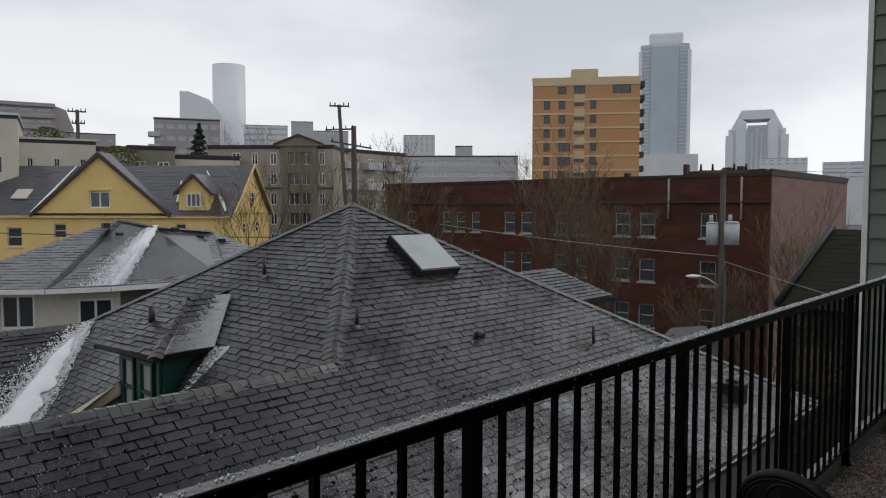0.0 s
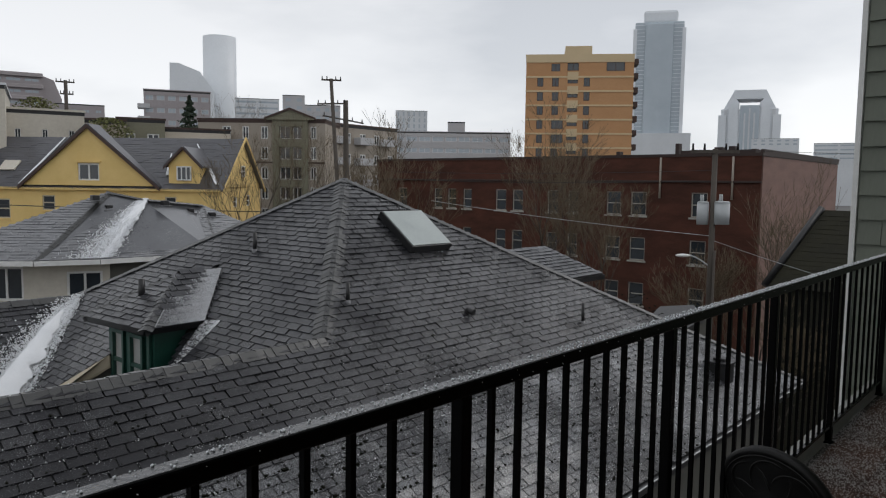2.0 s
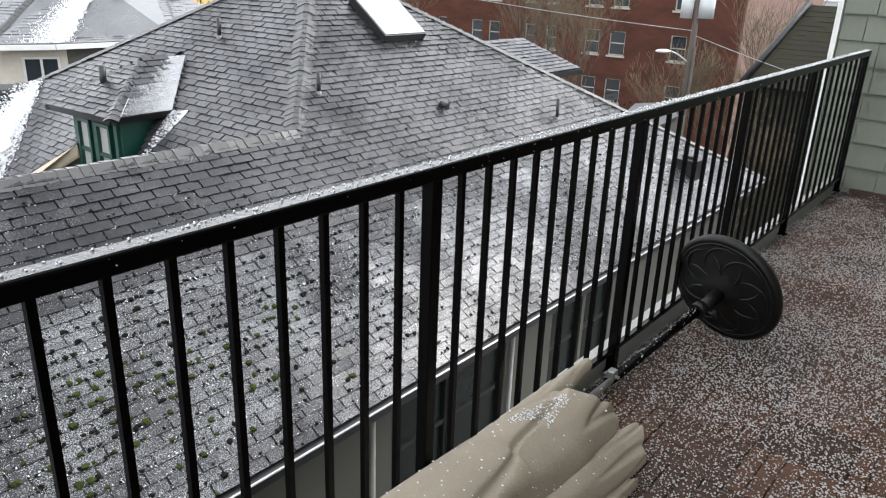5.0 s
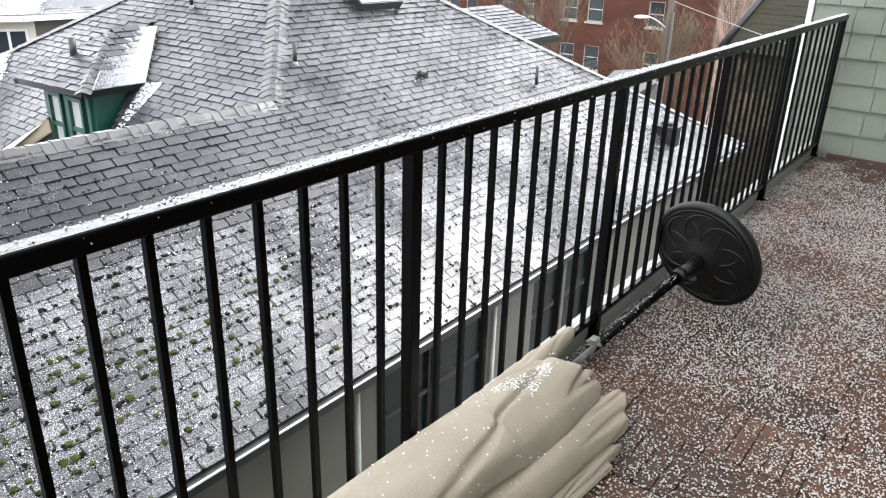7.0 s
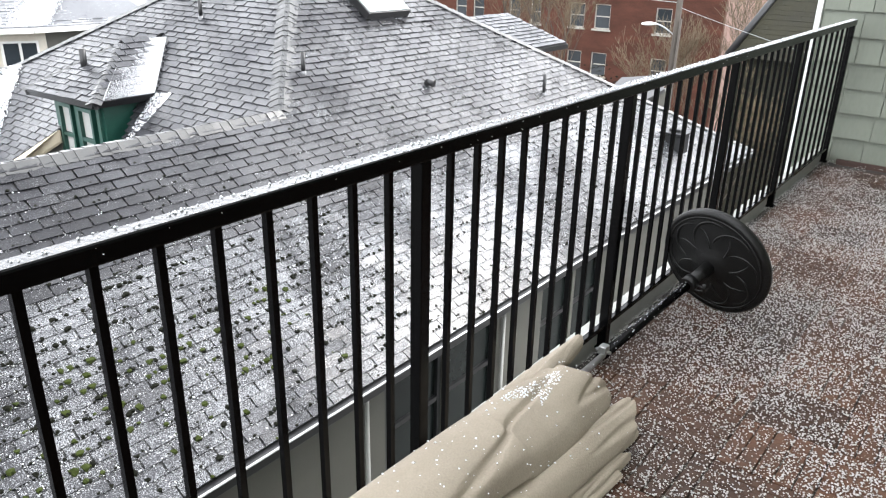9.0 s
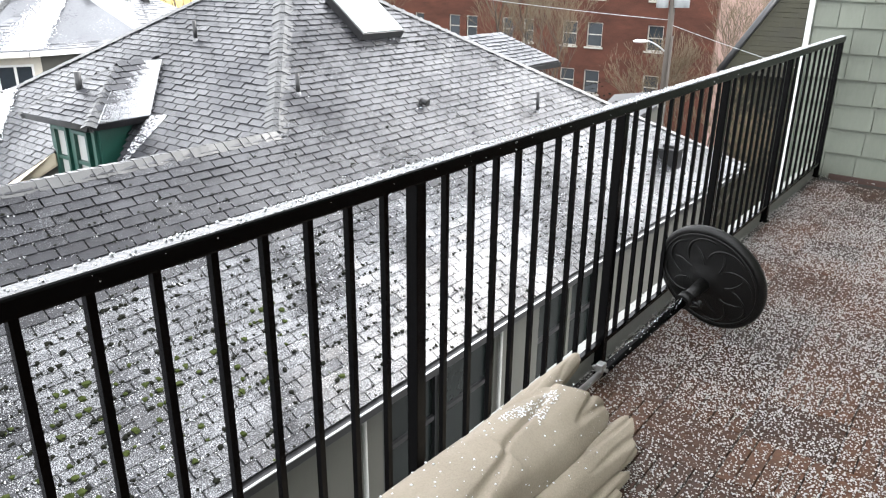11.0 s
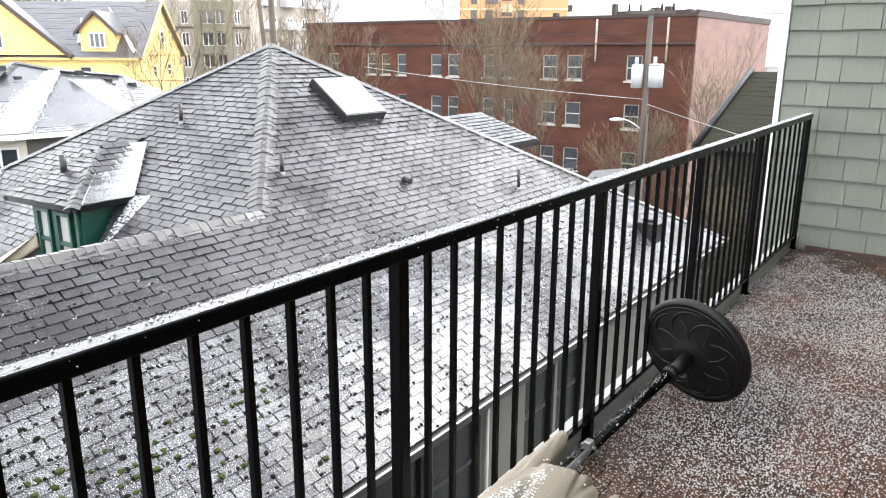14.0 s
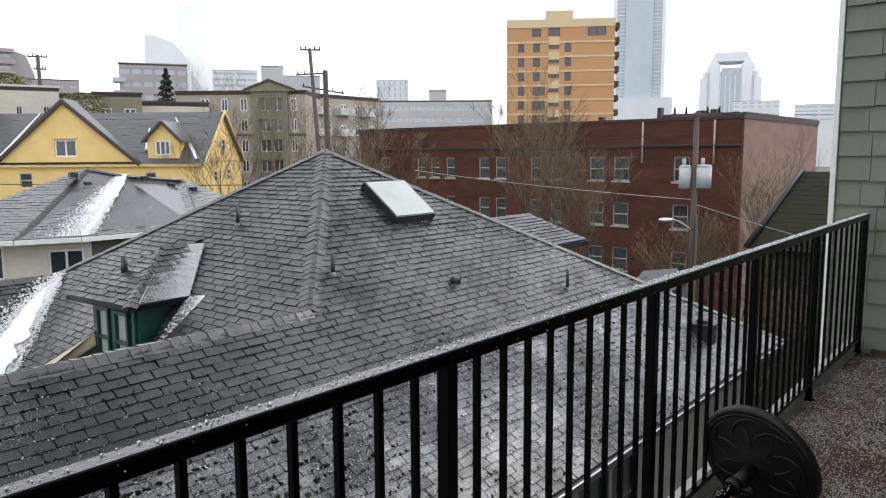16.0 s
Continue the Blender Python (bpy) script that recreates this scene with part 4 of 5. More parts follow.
    ob_bands.append(z - 1.0)
    oh += [(-18.5, -17.3, z - 2.9, z - 1.1), (-15.6, -14.3 + (1.0 if f in (3, 4) else 0), z - 2.9, z - 1.1), (-12.6, -10.6, z - 2.3, z - 1.3), (-9.5, -8.3, z - 2.9, z - 1.1)]
oh = [h for h in oh if h[3] < 22.4] + [(-15.8, -14.1, 22.6, 24.1), (-12.7, -10.5, 22.7, 24.2), (-5.2, -1.7, 22.6, 24.4)]
orange = block("orange_brick_tower", "orange tan brick apartment tower with pale floor bands", (133.75, 67.9), -56.3, -20.7, 0, 16, GROUND, 25.7, "orange_brick", oh, cornice="tan_band")
for h in oh:
    window(orange, *h, "brown_trim", "pair", 0.12, 0.12)
for z in ob_bands:
    part("floor_band", boxed(-20.75, 0.05, -0.12, -0.003, z - 0.2, z + 0.12), "tan_band", orange)
for f in range(8):
    part("balcony_front", boxed(-12.65, -10.55, -0.25, -0.004, 20.95 - 2.75 * f, 22.45 - 2.75 * f), "tan_band", orange)
part("floor_band", boxed(-20.75, 0.05, -0.12, -0.003, 24.3, 25.68), "tan_band", orange)
part("penthouse", boxed(-13.1, -7.9, 2, 8, 25.5, 27.8), "tan_band", orange)
for f in range(9):
    part("balcony", boxed(0.0, 1.0, 1, 5, 2.0 + 2.75 * f, 3.1 + 2.75 * f), "brown_trim", orange)


# ---- far towers ----
def tower(name, label, centre, heading, w, depth, z1, wall, band, floors, ribs=0, holes=0):
    ob = thing(name, label, "tower", pose(centre[0], centre[1], 0, 0, 0, heading))
    part("shaft", boxed(-w / 2, w / 2, 0, depth, GROUND, z1, bevel=w * 0.02), wall, ob)
    for k in range(floors):
        z = z1 - (k + 0.7) * (z1 - 0.1 * z1) / max(floors, 1)
        part("floor_band", boxed(-w / 2 - 0.3, w / 2 + 0.3, -0.3, depth + 0.3, z - 0.10 * z1 / floors, z), band, ob)
    for k in range(ribs):
        x = -w / 2 + w * (k + 0.5) / ribs
        part("rib", boxed(x - w / ribs * 0.18, x + w / ribs * 0.18, -0.5, 0.2, GROUND, z1 - 1), band, ob)
    return ob


# the towers' mist lies only in their pale cladding and glass colours
t1 = tower("glass_tower", "tall blue glass office tower, mist painted into its pale colour", (814, 383), -65, 54, 40, 190, "glass_blue", "tower_pale", 40)
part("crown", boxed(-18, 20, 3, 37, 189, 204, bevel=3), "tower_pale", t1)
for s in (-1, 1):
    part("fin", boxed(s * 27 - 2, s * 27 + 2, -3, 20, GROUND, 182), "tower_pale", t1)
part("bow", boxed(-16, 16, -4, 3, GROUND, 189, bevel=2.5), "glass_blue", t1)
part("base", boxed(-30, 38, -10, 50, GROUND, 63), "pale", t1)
t2 = tower("crowned_tower", "stone office tower with open cut-corner crown, mist painted into its pale colour", (946, 323), -70, 66, 50, 100, "tower_pale", "pale", 0, ribs=6)
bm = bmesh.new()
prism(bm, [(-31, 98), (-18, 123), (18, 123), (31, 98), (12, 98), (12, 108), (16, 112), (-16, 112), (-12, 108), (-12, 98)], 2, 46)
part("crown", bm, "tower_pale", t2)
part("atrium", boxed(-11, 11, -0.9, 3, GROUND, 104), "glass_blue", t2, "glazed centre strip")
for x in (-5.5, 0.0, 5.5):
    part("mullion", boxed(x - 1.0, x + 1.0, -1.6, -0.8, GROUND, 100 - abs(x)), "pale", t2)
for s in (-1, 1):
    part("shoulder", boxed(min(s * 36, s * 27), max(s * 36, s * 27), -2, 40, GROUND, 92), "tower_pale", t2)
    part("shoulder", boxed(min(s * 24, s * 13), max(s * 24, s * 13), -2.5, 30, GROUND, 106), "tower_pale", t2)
t3 = thing("round_tower", "round-fronted office tower, mist painted into its pale colour", "tower", pose(535, 845, 0))
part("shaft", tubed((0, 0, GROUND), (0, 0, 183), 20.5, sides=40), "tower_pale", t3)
t4 = thing("slanted_tower", "glass tower with a slanted roof, mist painted into its pale colour", "tower", pose(480, 820, 0, 0, 0, -33))
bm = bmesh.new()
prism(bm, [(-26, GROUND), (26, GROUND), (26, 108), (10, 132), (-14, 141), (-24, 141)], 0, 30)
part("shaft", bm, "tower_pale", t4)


# ---- parasol lying on the deck ----
parasol = thing("parasol", "closed beige canvas parasol lying on the deck with its black base", "parasol")
C, J = Vector((3.145, 0.872, FLOOR + 0.257)), Vector((2.41, 1.03, FLOOR + 0.050))
axis = (J - C).normalized()
q = axis.to_track_quat("Z", "Y").to_matrix().to_4x4()
q.translation = C
R = 0.262
bm = bmesh.new()
profile = [(0.0, -0.035), (R * 0.9, -0.035), (R * 0.985, -0.028), (R, -0.010), (R * 0.985, 0.006), (R * 0.94, 0.014), (R * 0.90, 0.010), (R * 0.86, 0.012), (R * 0.45, 0.030), (R * 0.25, 0.042), (0.045, 0.052), (0.0, 0.052)]
rings = []
for r, h in profile:
    rings.append([bm.verts.new((r * math.cos(a * math.pi / 32), r * math.sin(a * math.pi / 32), h)) for a in range(64)] if r else [bm.verts.new((0, 0, h))])
for a, b in zip(rings, rings[1:]):
    for k in range(64):
        i, j = k, (k + 1) % 64
        vs = [a[i % len(a)], a[j % len(a)], b[j % len(b)], b[i % len(b)]]
        vs = list(dict.fromkeys(vs))
        if len(vs) > 2:
            bm.faces.new(vs).smooth = True
bmesh.ops.recalc_face_normals(bm, faces=bm.faces)
base = part("base", bm, "cast", parasol, "black cast base with interlaced relief", m=q)


def strand(points, r, closed=True):
    """A rounded raised strand through the points."""
    bm = bmesh.new()
    n = len(points)
    rows = []
    for k, p in enumerate(points):
        d = (points[(k + 1) % n] - points[k - 1]).normalized()
        s = d.cross(Vector((0, 0, 1))).normalized()
        rows.append([bm.verts.new(p + r * (math.cos(t) * s + math.sin(t) * Vector((0, 0, 0.8)))) for t in (0, 0.8, 1.57, 2.34, 3.14)])
    for k in range(n):
        a, b = rows[k], rows[(k + 1) % n]
        for i in range(4):
            bm.faces.new((a[i], a[i + 1], b[i + 1], b[i])).smooth = True
    bmesh.ops.recalc_face_normals(bm, faces=bm.faces)
    return bm


def base_h(r):
    return 0.012 + 0.018 * max(0.0, min(1.0, (R * 0.86 - r) / (R * 0.41)))


for phase in (0.0, math.pi / 4):
    pts = []
    for k in range(160):
        a = 2 * math.pi * k / 160
        r = R * (0.58 + 0.24 * math.cos(4 * a + 4 * phase))
        a2 = a + 0.22 * math.sin(4 * a + 4 * phase)
        pts.append(Vector((r * math.cos(a2), r * math.sin(a2), base_h(r) + 0.004 * math.sin(8 * a))))
    part("relief_strand", strand(pts, 0.0050), "cast", base)
part("relief_ring", strand([Vector((R * 0.88 * math.cos(a * math.pi / 40), R * 0.88 * math.sin(a * math.pi / 40), 0.012)) for a in range(80)], 0.005), "cast", base)
part("socket", tubed((0, 0, 0.04), (0, 0, 0.20), 0.031, 0.027, sides=20), "cast", base)
part("collar", tubed((0, 0, 0.175), (0, 0, 0.215), 0.036, sides=20), "cast", base)
bm = bmesh.new()
tube(bm, (0.03, 0, 0.19), (0.075, 0, 0.19), 0.007, sides=8)
tube(bm, (0.07, -0.018, 0.19), (0.07, 0.018, 0.19), 0.009, sides=8)
part("thumb_screw", bm, "cast", base)
part("pole", tubed(C + axis * 0.18, J + axis * 0.02, 0.0195, sides=16), "iron", parasol, "black lower pole with hail on it")
bm = bmesh.new()
box(bm, -0.02, 0.02, -0.016, 0.016, -0.02, 0.045, bevel=0.004, m=Matrix.Translation(J))
tube(bm, J + Vector((0, -0.03, 0.02)), J + Vector((0, 0.03, 0.02)), 0.008, sides=10)
part("tilt_joint", bm, "pole_metal", parasol, "bare metal tilt joint")
part("pole", tubed(J, (1.6, 0.92, FLOOR + 0.20), 0.013, sides=16), "pole_metal", parasol, "pale metal upper pole")

# canvas: a gathered bundle of folds lying along x, each with its own open hem towards the base
def fold(name, spine, seed, hem=None, parent=None, label="", crease=0.05, sides=72, steps=56):
    """A soft tube of cloth along a spine of (x, y, z above the deck, half width, half height); hem(angle) shifts its open end along x."""
    bm = bmesh.new()
    rows = []
    for i in range(steps + 1):
        u = i / steps * (len(spine) - 1)
        k = min(len(spine) - 2, int(u))
        f = u - k
        f = f * f * (3 - 2 * f) if len(spine) > 2 else f
        x, y, z, w, h = (p + (q - p) * f for p, q in zip(spine[k], spine[k + 1]))
        s = i / steps
        ring = []
        for j in range(sides):
            a = 2 * math.pi * j / sides
            ca, sa = math.cos(a), math.sin(a)
            n = noise.noise(Vector((s * 2.6 + seed, 1.3 * ca, 1.3 * sa))) * 2.2 + noise.noise(Vector((s * 5.0 + seed, 2.4 * ca, 2.4 * sa))) * 0.8
            ridge = abs(noise.noise(Vector((s * 1.8 - seed, 1.5 * ca + 1.6 * s, 1.5 * sa))))
            g = 1 + crease * n - crease * 2.6 * max(0.0, 0.13 - ridge) / 0.13
            dx = (hem(a) if hem else 0.0) * (1 - s) ** 3
            ring.append(bm.verts.new((x + dx, y + w * g * ca, FLOOR + max(0.005, z + h * g * sa))))
        rows.append(ring)
    for a, b in zip(rows, rows[1:]):
        for j in range(sides):
            bm.faces.new((a[j], a[(j + 1) % sides], b[(j + 1) % sides], b[j])).smooth = True
    x, y, z, w, h = spine[0]
    mid = Vector((x, y, FLOOR + z))
    lip = [bm.verts.new(v.co.lerp(Vector((v.co.x, mid.y, mid.z)), 0.07) + Vector((0.002, 0, 0))) for v in rows[0]]
    deep = [bm.verts.new(v.co.lerp(mid, 0.35) + Vector((-0.09, 0, 0))) for v in rows[0]]
    for a, b in ((rows[0], lip), (lip, deep)):
        for j in range(sides):
            bm.faces.new((a[j], b[j], b[(j + 1) % sides], a[(j + 1) % sides])).smooth = True
    bm.faces.new(deep)
    bm.faces.new(rows[-1][::-1])
    bmesh.ops.recalc_face_normals(bm, faces=bm.faces)
    tops = [[tuple(v.co) for v in r] for r in rows]
    return part(name, bm, "canvas", parent, label), tops


def main_hem(a):
    return 0.05 * math.cos(a - 3.6) + 0.02 * math.sin(3 * a)


def flap_hem(a):
    d = (math.degrees(a) - 100 + 180) % 360 - 180
    return 0.10 * math.exp(-(d / 38) ** 2) - 0.03 * math.sin(a + 0.6)


canopy, canopy_rows = fold("canopy", [(1.90, 0.905, 0.168, 0.138, 0.132), (1.45, 0.925, 0.175, 0.152, 0.140), (0.25, 1.0, 0.16, 0.10, 0.125)], 3.0, main_hem, parasol,
                           "wet beige canvas gathered in folds", 0.055, 120, 80)
fold("canopy_fold", [(2.125, 1.012, 0.232, 0.026, 0.030), (1.85, 0.995, 0.235, 0.045, 0.045), (1.35, 0.985, 0.215, 0.06, 0.07)], 7.0, lambda a: 0.02 * math.sin(a), canopy, "", 0.03)
fold("canopy_fold", [(1.955, 0.757, 0.088, 0.068, 0.076), (1.5, 0.80, 0.095, 0.082, 0.085), (0.4, 0.90, 0.09, 0.07, 0.08)], 11.0, flap_hem, canopy, "", 0.06)
fold("canopy_fold", [(1.90, 0.812, 0.190, 0.026, 0.032), (1.5, 0.845, 0.185, 0.034, 0.036), (0.8, 0.89, 0.15, 0.04, 0.04)], 5.0, lambda a: 0.03 * math.sin(a), canopy, "", 0.03)
fold("canopy_fold", [(1.885, 0.712, 0.034, 0.036, 0.034), (1.5, 0.745, 0.036, 0.05, 0.036), (0.9, 0.82, 0.04, 0.05, 0.04)], 17.0, lambda a: 0.03 * math.cos(2 * a), canopy, "", 0.06)
fold("canopy_fold", [(1.82, 0.692, 0.018, 0.030, 0.018), (1.5, 0.72, 0.02, 0.04, 0.02), (1.1, 0.76, 0.02, 0.04, 0.02)], 23.0, None, canopy, "", 0.06)


def on_canopy():
    x, y = rng.uniform(0.9, 1.95), rng.uniform(0.72, 1.05)
    d = noise.noise(Vector((x * 6, y * 11, 7)))
    keep = 0.95 if (abs(x - 1.72 - 0.9 * (y - 0.9)) < 0.15 * (0.55 + 1.4 * d) and abs(y - 0.90) < 0.055 * (0.7 + d)) else 0.018
    if rng.random() > keep:
        return None
    row = min(canopy_rows, key=lambda r: abs(r[30][0] - x))
    top = max(row, key=lambda v: v[2] - 6 * abs(v[1] - y))
    return x, y, top[2] - 0.002


grains("hail", 9000, on_canopy, 0.0028, "hail", "hail grains heaped on the canvas parasol", "hail")


def on_pole():
    u, a = rng.random(), rng.gauss(0.0, 0.5)
    p = (C + axis * 0.2).lerp(J, u)
    return p.x, p.y + 0.0195 * math.sin(a), p.z + 0.0185 * math.cos(a)


grains("hail", 90, on_pole, 0.0019, "hail", "hail grains lying along the parasol pole", "hail")


# ---- things on the neighbour's roof ----
def clumps(name, count, place, radius, material, label, category):
    """Flattened uneven tufts."""
    verts, faces = [], []
    base_bm = bmesh.new()
    bmesh.ops.create_icosphere(base_bm, subdivisions=1, radius=1)
    base_v = [v.co.copy() for v in base_bm.verts]
    index = {v: i for i, v in enumerate(base_bm.verts)}
    base_f = [[index[v] for v in f.verts] for f in base_bm.faces]
    base_bm.free()
    for _ in range(count):
        got = place()
        if got is None:
            continue
        p, r = got[:3], radius * rng.uniform(0.35, 1.5)
        k = len(verts)
        for v in base_v:
            e = 1 + 0.35 * rng.uniform(-1, 1)
            verts.append((p[0] + v.x * r * e, p[1] + v.y * r * e, p[2] + r * 0.15 + v.z * r * 0.75 * e))
        faces += [tuple(i + k for i in f) for f in base_f]
    return tagged(sheet(name, verts, faces, material), label, category, kind="stuff")


def tuft_spot(x0, x1, y0, y1, bias=0.0):
    def place():
        row = rng.randrange(int((y1 - y0) / 0.1016))
        y = EAVE_Y + 0.1016 * (row + int((y0 - EAVE_Y) / 0.1016)) + rng.uniform(0.0, 0.02)
        x = rng.uniform(x0, x1)
        if rng.random() > 0.55 + 0.7 * noise.noise(Vector((x * 0.7, y * 0.9, 2.0))) + bias:
            return None
        return x, y, s_z(y) + 0.016
    return place


clumps("moss", 420, tuft_spot(0.3, 5.2, 4.95, 6.3), 0.03, "moss", "green moss tufts between the roof shingles", "moss")
clumps("moss", 5600, tuft_spot(0.5, 16.0, 4.95, 7.9, 0.15), 0.0185, "debris", "dark moss tufts in the shingle joints", "moss")
clumps("moss", 800, tuft_spot(0.3, 6.5, 5.1, 6.9), 0.025, "debris", "larger dark moss tufts near the eave", "moss")
clumps("moss", 1700, tuft_spot(9.2, 12.0, 8.2, 10.1, 0.0), 0.017, "debris", "dark moss tufts high on the roof", "moss")


def r2_spot():
    x, y = rng.uniform(-1.0, 4.6), rng.uniform(12.6, 15.2)
    if x > 6.2 - (15.35 - y) or rng.random() > 0.6:
        return None
    return x, y, R2.z + PITCH * (y - R2.y) + 0.012


clumps("moss", 700, r2_spot, 0.035, "debris", "dark moss tufts on the rear roof wing", "moss")


def mounds(name, a, b, w0, w1, normal, label, steps=60, across=10, height=0.035, side=None):
    """A low uneven heap of hail along a line from a to b, wider towards b."""
    a, b = Vector(a), Vector(b)
    d = (b - a).normalized()
    n = Vector(normal).normalized()
    s = n.cross(d).normalized() if side is None else Vector(side).normalized()
    verts, faces = [], []
    for i in range(steps + 1):
        t = i / steps
        w = w0 + (w1 - w0) * t
        c = a + (b - a) * t
        el = w * (1 + 0.5 * noise.noise(Vector((t * 14, 1.0, w1))) + 0.3 * noise.noise(Vector((t * 40, 2.0, w1))))
        er = w * (1 + 0.5 * noise.noise(Vector((t * 14, 5.0, w1))) + 0.3 * noise.noise(Vector((t * 40, 9.0, w1))))
        taper = min(1.0, 6 * t, 8 * (1 - t)) ** 0.5
        for k in range(across + 1):
            u = k / across * 2 - 1
            off = (el if u < 0 else er) * u * max(0.05, taper)
            h = height * taper * (1 - u * u) - 0.004 + 0.006 * noise.noise(Vector((t * 60, u * 5, 3)))
            verts.append(c + s * off + n * h)
    for i in range(steps):
        for k in range(across):
            j = i * (across + 1) + k
            faces.append((j, j + 1, j + across + 2, j + across + 1))
    return tagged(sheet(name, verts, faces, "hail", smooth=True), label, "hail", kind="stuff")


n_w, n_s = Vector((-0.6, 0, 0.8)), Vector((0, -0.6, 0.8))
mounds("hail", R2 + Vector((-0.46, -0.27, -0.17)), R2 + Vector((-3.45, -2.9, -2.12)), 0.08, 0.55, (n_w + 2.2 * n_s), "white hail heaped in the roof valley", height=0.05)
mounds("hail", g_pr + Vector((0.0, -0.1, -0.02)), g_en + Vector((0.1, 0.35, 0.10)), 0.12, 0.50, (0, -0.5, 0.85), "white hail in the grey roof's valley", height=0.07)


def valley_spot():
    t = rng.random() ** 0.7
    c = R2 + Vector((-3.0, -3.0, 0)) * t
    w = 0.16 + 0.75 * t
    x, y = c.x - abs(rng.gauss(0, w)) * (1 if rng.random() < 0.88 else -0.22), c.y
    return x, y, max(R2.z + PITCH * (y - R2.y), P.z + PITCH * (x - P.x)) + 0.028


grains("hail", 21000, valley_spot, 0.013, "hail", "loose white hail spread beside the roof valley", "hail")


def on_face(a, b, c, edge, power, lift):
    """A spot on the triangle a b c, crowded towards the side a-b."""
    def place():
        u, v = rng.random(), rng.random() ** power * edge
        p = (a.lerp(b, u)).lerp(c, v)
        return p.x + lift.x, p.y + lift.y, p.z + lift.z
    return place


def dormer_spot():
    u = rng.random()
    p = DBR.lerp(DR, u) + (DFR - DBR).normalized().lerp((DA - DR).normalized(), u) * min(0.9 - 0.2 * u, rng.expovariate(1 / (0.36 - 0.10 * u)) + 0.02)
    return p.x, p.y - 0.014, p.z + 0.026


grains("hail", 26000, dormer_spot, 0.0062, "hail_wet", "white hail on the dormer's side slope", "hail")
SLID = on_w(5.5, 10.5)
grains("hail", 1300, on_face(DBR + Vector((0, 0.06, 0)), SLID, on_w(6.6, 10.5), 0.95, 1.0, Vector((0, 0, 0.012))), 0.008, "hail", "white hail slid below the dormer's eave", "hail")


def grey_spot():
    t = rng.random()
    c = g_pr.lerp(g_en, t)
    off = rng.gauss(0, 0.15 + 0.5 * t)
    q = c + (g_pl - g_pr).normalized() * off if off > 0 else c + Vector((-off, 0, 0)) * 0.4
    return q.x, q.y, c.z + 0.03


grains("hail", 12000, grey_spot, 0.02, "hail", "loose hail beside the grey roof's valley", "hail")

box_vent = thing("roof_ventilator", "dark square metal roof ventilator with a cap", "roof vent", pose(15.65, 5.68, s_z(5.68)) @ Matrix.Scale(0.78, 4))
part("body", boxed(-0.28, 0.28, -0.28, 0.28, -0.35, 0.34, bevel=0.02), "vent", box_vent)
part("cap", boxed(-0.36, 0.36, -0.36, 0.36, 0.36, 0.42, bevel=0.015), "vent", box_vent)
part("cowl", boxed(-0.16, 0.16, -0.16, 0.16, 0.42, 0.50, bevel=0.02), "vent", box_vent)
goose = thing("vent_hood", "dark hooded roof vent with pale flashing", "roof vent", pose(9.86, 7.98, s_z(7.98)))
part("flashing", boxed(-0.16, 0.16, -0.16, 0.16, -0.01, 0.012, m=pose(0, 0, 0, 36.9)), "lead", goose)
bm = bmesh.new()
tube(bm, (0, 0.02, 0.0), (0.0, 0.0, 0.09), 0.05, 0.045, sides=12)
tube(bm, (0.0, 0.02, 0.09), (0.02, -0.13, 0.06), 0.05, 0.058, sides=12)
part("hood", bm, "vent", goose)

# small roofs beyond the east hip
wing = thing("roof_dormer", "small shingled roof dormer beyond the hip", "dormer")
shingle_slope([(12.6, 8.85, -2.07), (16.2, 8.85, -2.07), (15.5, 10.06, -1.46), (12.6, 10.06, -1.46)], "shingle_steep", wing, srng)
part("wall", boxed(13.6, 15.7, 9.1, 11.0, -4.5, -2.1), "green", wing)
part("fascia", boxed(13.0, 16.2, 8.80, 8.86, -2.20, -2.09), "vent", wing)
porch = thing("porch_roof", "low shingled porch roof beside the house", "porch")
bm = bmesh.new()
solid(bm, [(17.6, 8.36, -3.37), (17.57, 7.24, -3.4), (19.07, 7.4, -3.35), (20.4, 8.24, -3.25), (19.4, 8.8, -3.25)], 0.1)
part("roof", bm, "roofing", porch, "dark wet felted roof")
part("wall", boxed(18.4, 19.6, 7.4, 8.4, GROUND, -3.42), "house_wall", porch)


# ---- walls of the grey-roofed house ----
def panel(parent, a, b, z0, z1, material, holes=(), thick=0.2, frames="white_trim", bars="sash"):
    """A wall from a to b, seen from its right-hand side walking a to b."""
    d = Vector((b[0] - a[0], b[1] - a[1], 0))
    m = pose(a[0], a[1], 0, 0, 0, math.degrees(math.atan2(d.y, d.x)))
    bm = bmesh.new()
    pierced(bm, 0, d.length, z0, z1, holes)
    ob = part("wall", bm, material, parent, m=m)
    # thin near-black sheet stands in for the shade inside
    part("room", boxed(0.0, d.length, 0.3, 0.35, z0, z1), "interior_shade", ob)
    for h in holes:
        window(ob, *h, frames, bars, 0.09, 0.1)
    return ob


inset = Vector((0.9, 0.75, 0))
a, b, c, d = g_le + inset, g_ec + inset * 0.9, g_en + inset * 0.7, g_er + Vector((0.2, 0.8, 0))
lab = (b - a).length
panel(grey, a, b, GROUND, EZ + 0.05, "tan", [(lab - 2.3, lab - 1.0, -4.75, -3.4)], bars="pair")
lbc = (c - b).length
panel(grey, b, c, GROUND, EZ + 0.05, "tan", [(0.6, min(1.9, lbc - 0.2), -4.9, -3.6)], bars="pair")
panel(grey, c, d, GROUND, EZ + 0.05, "house_wall")
bm = bmesh.new()
for p, r in ((g_le, g_ec), (g_ec, g_en), (g_en, g_er)):
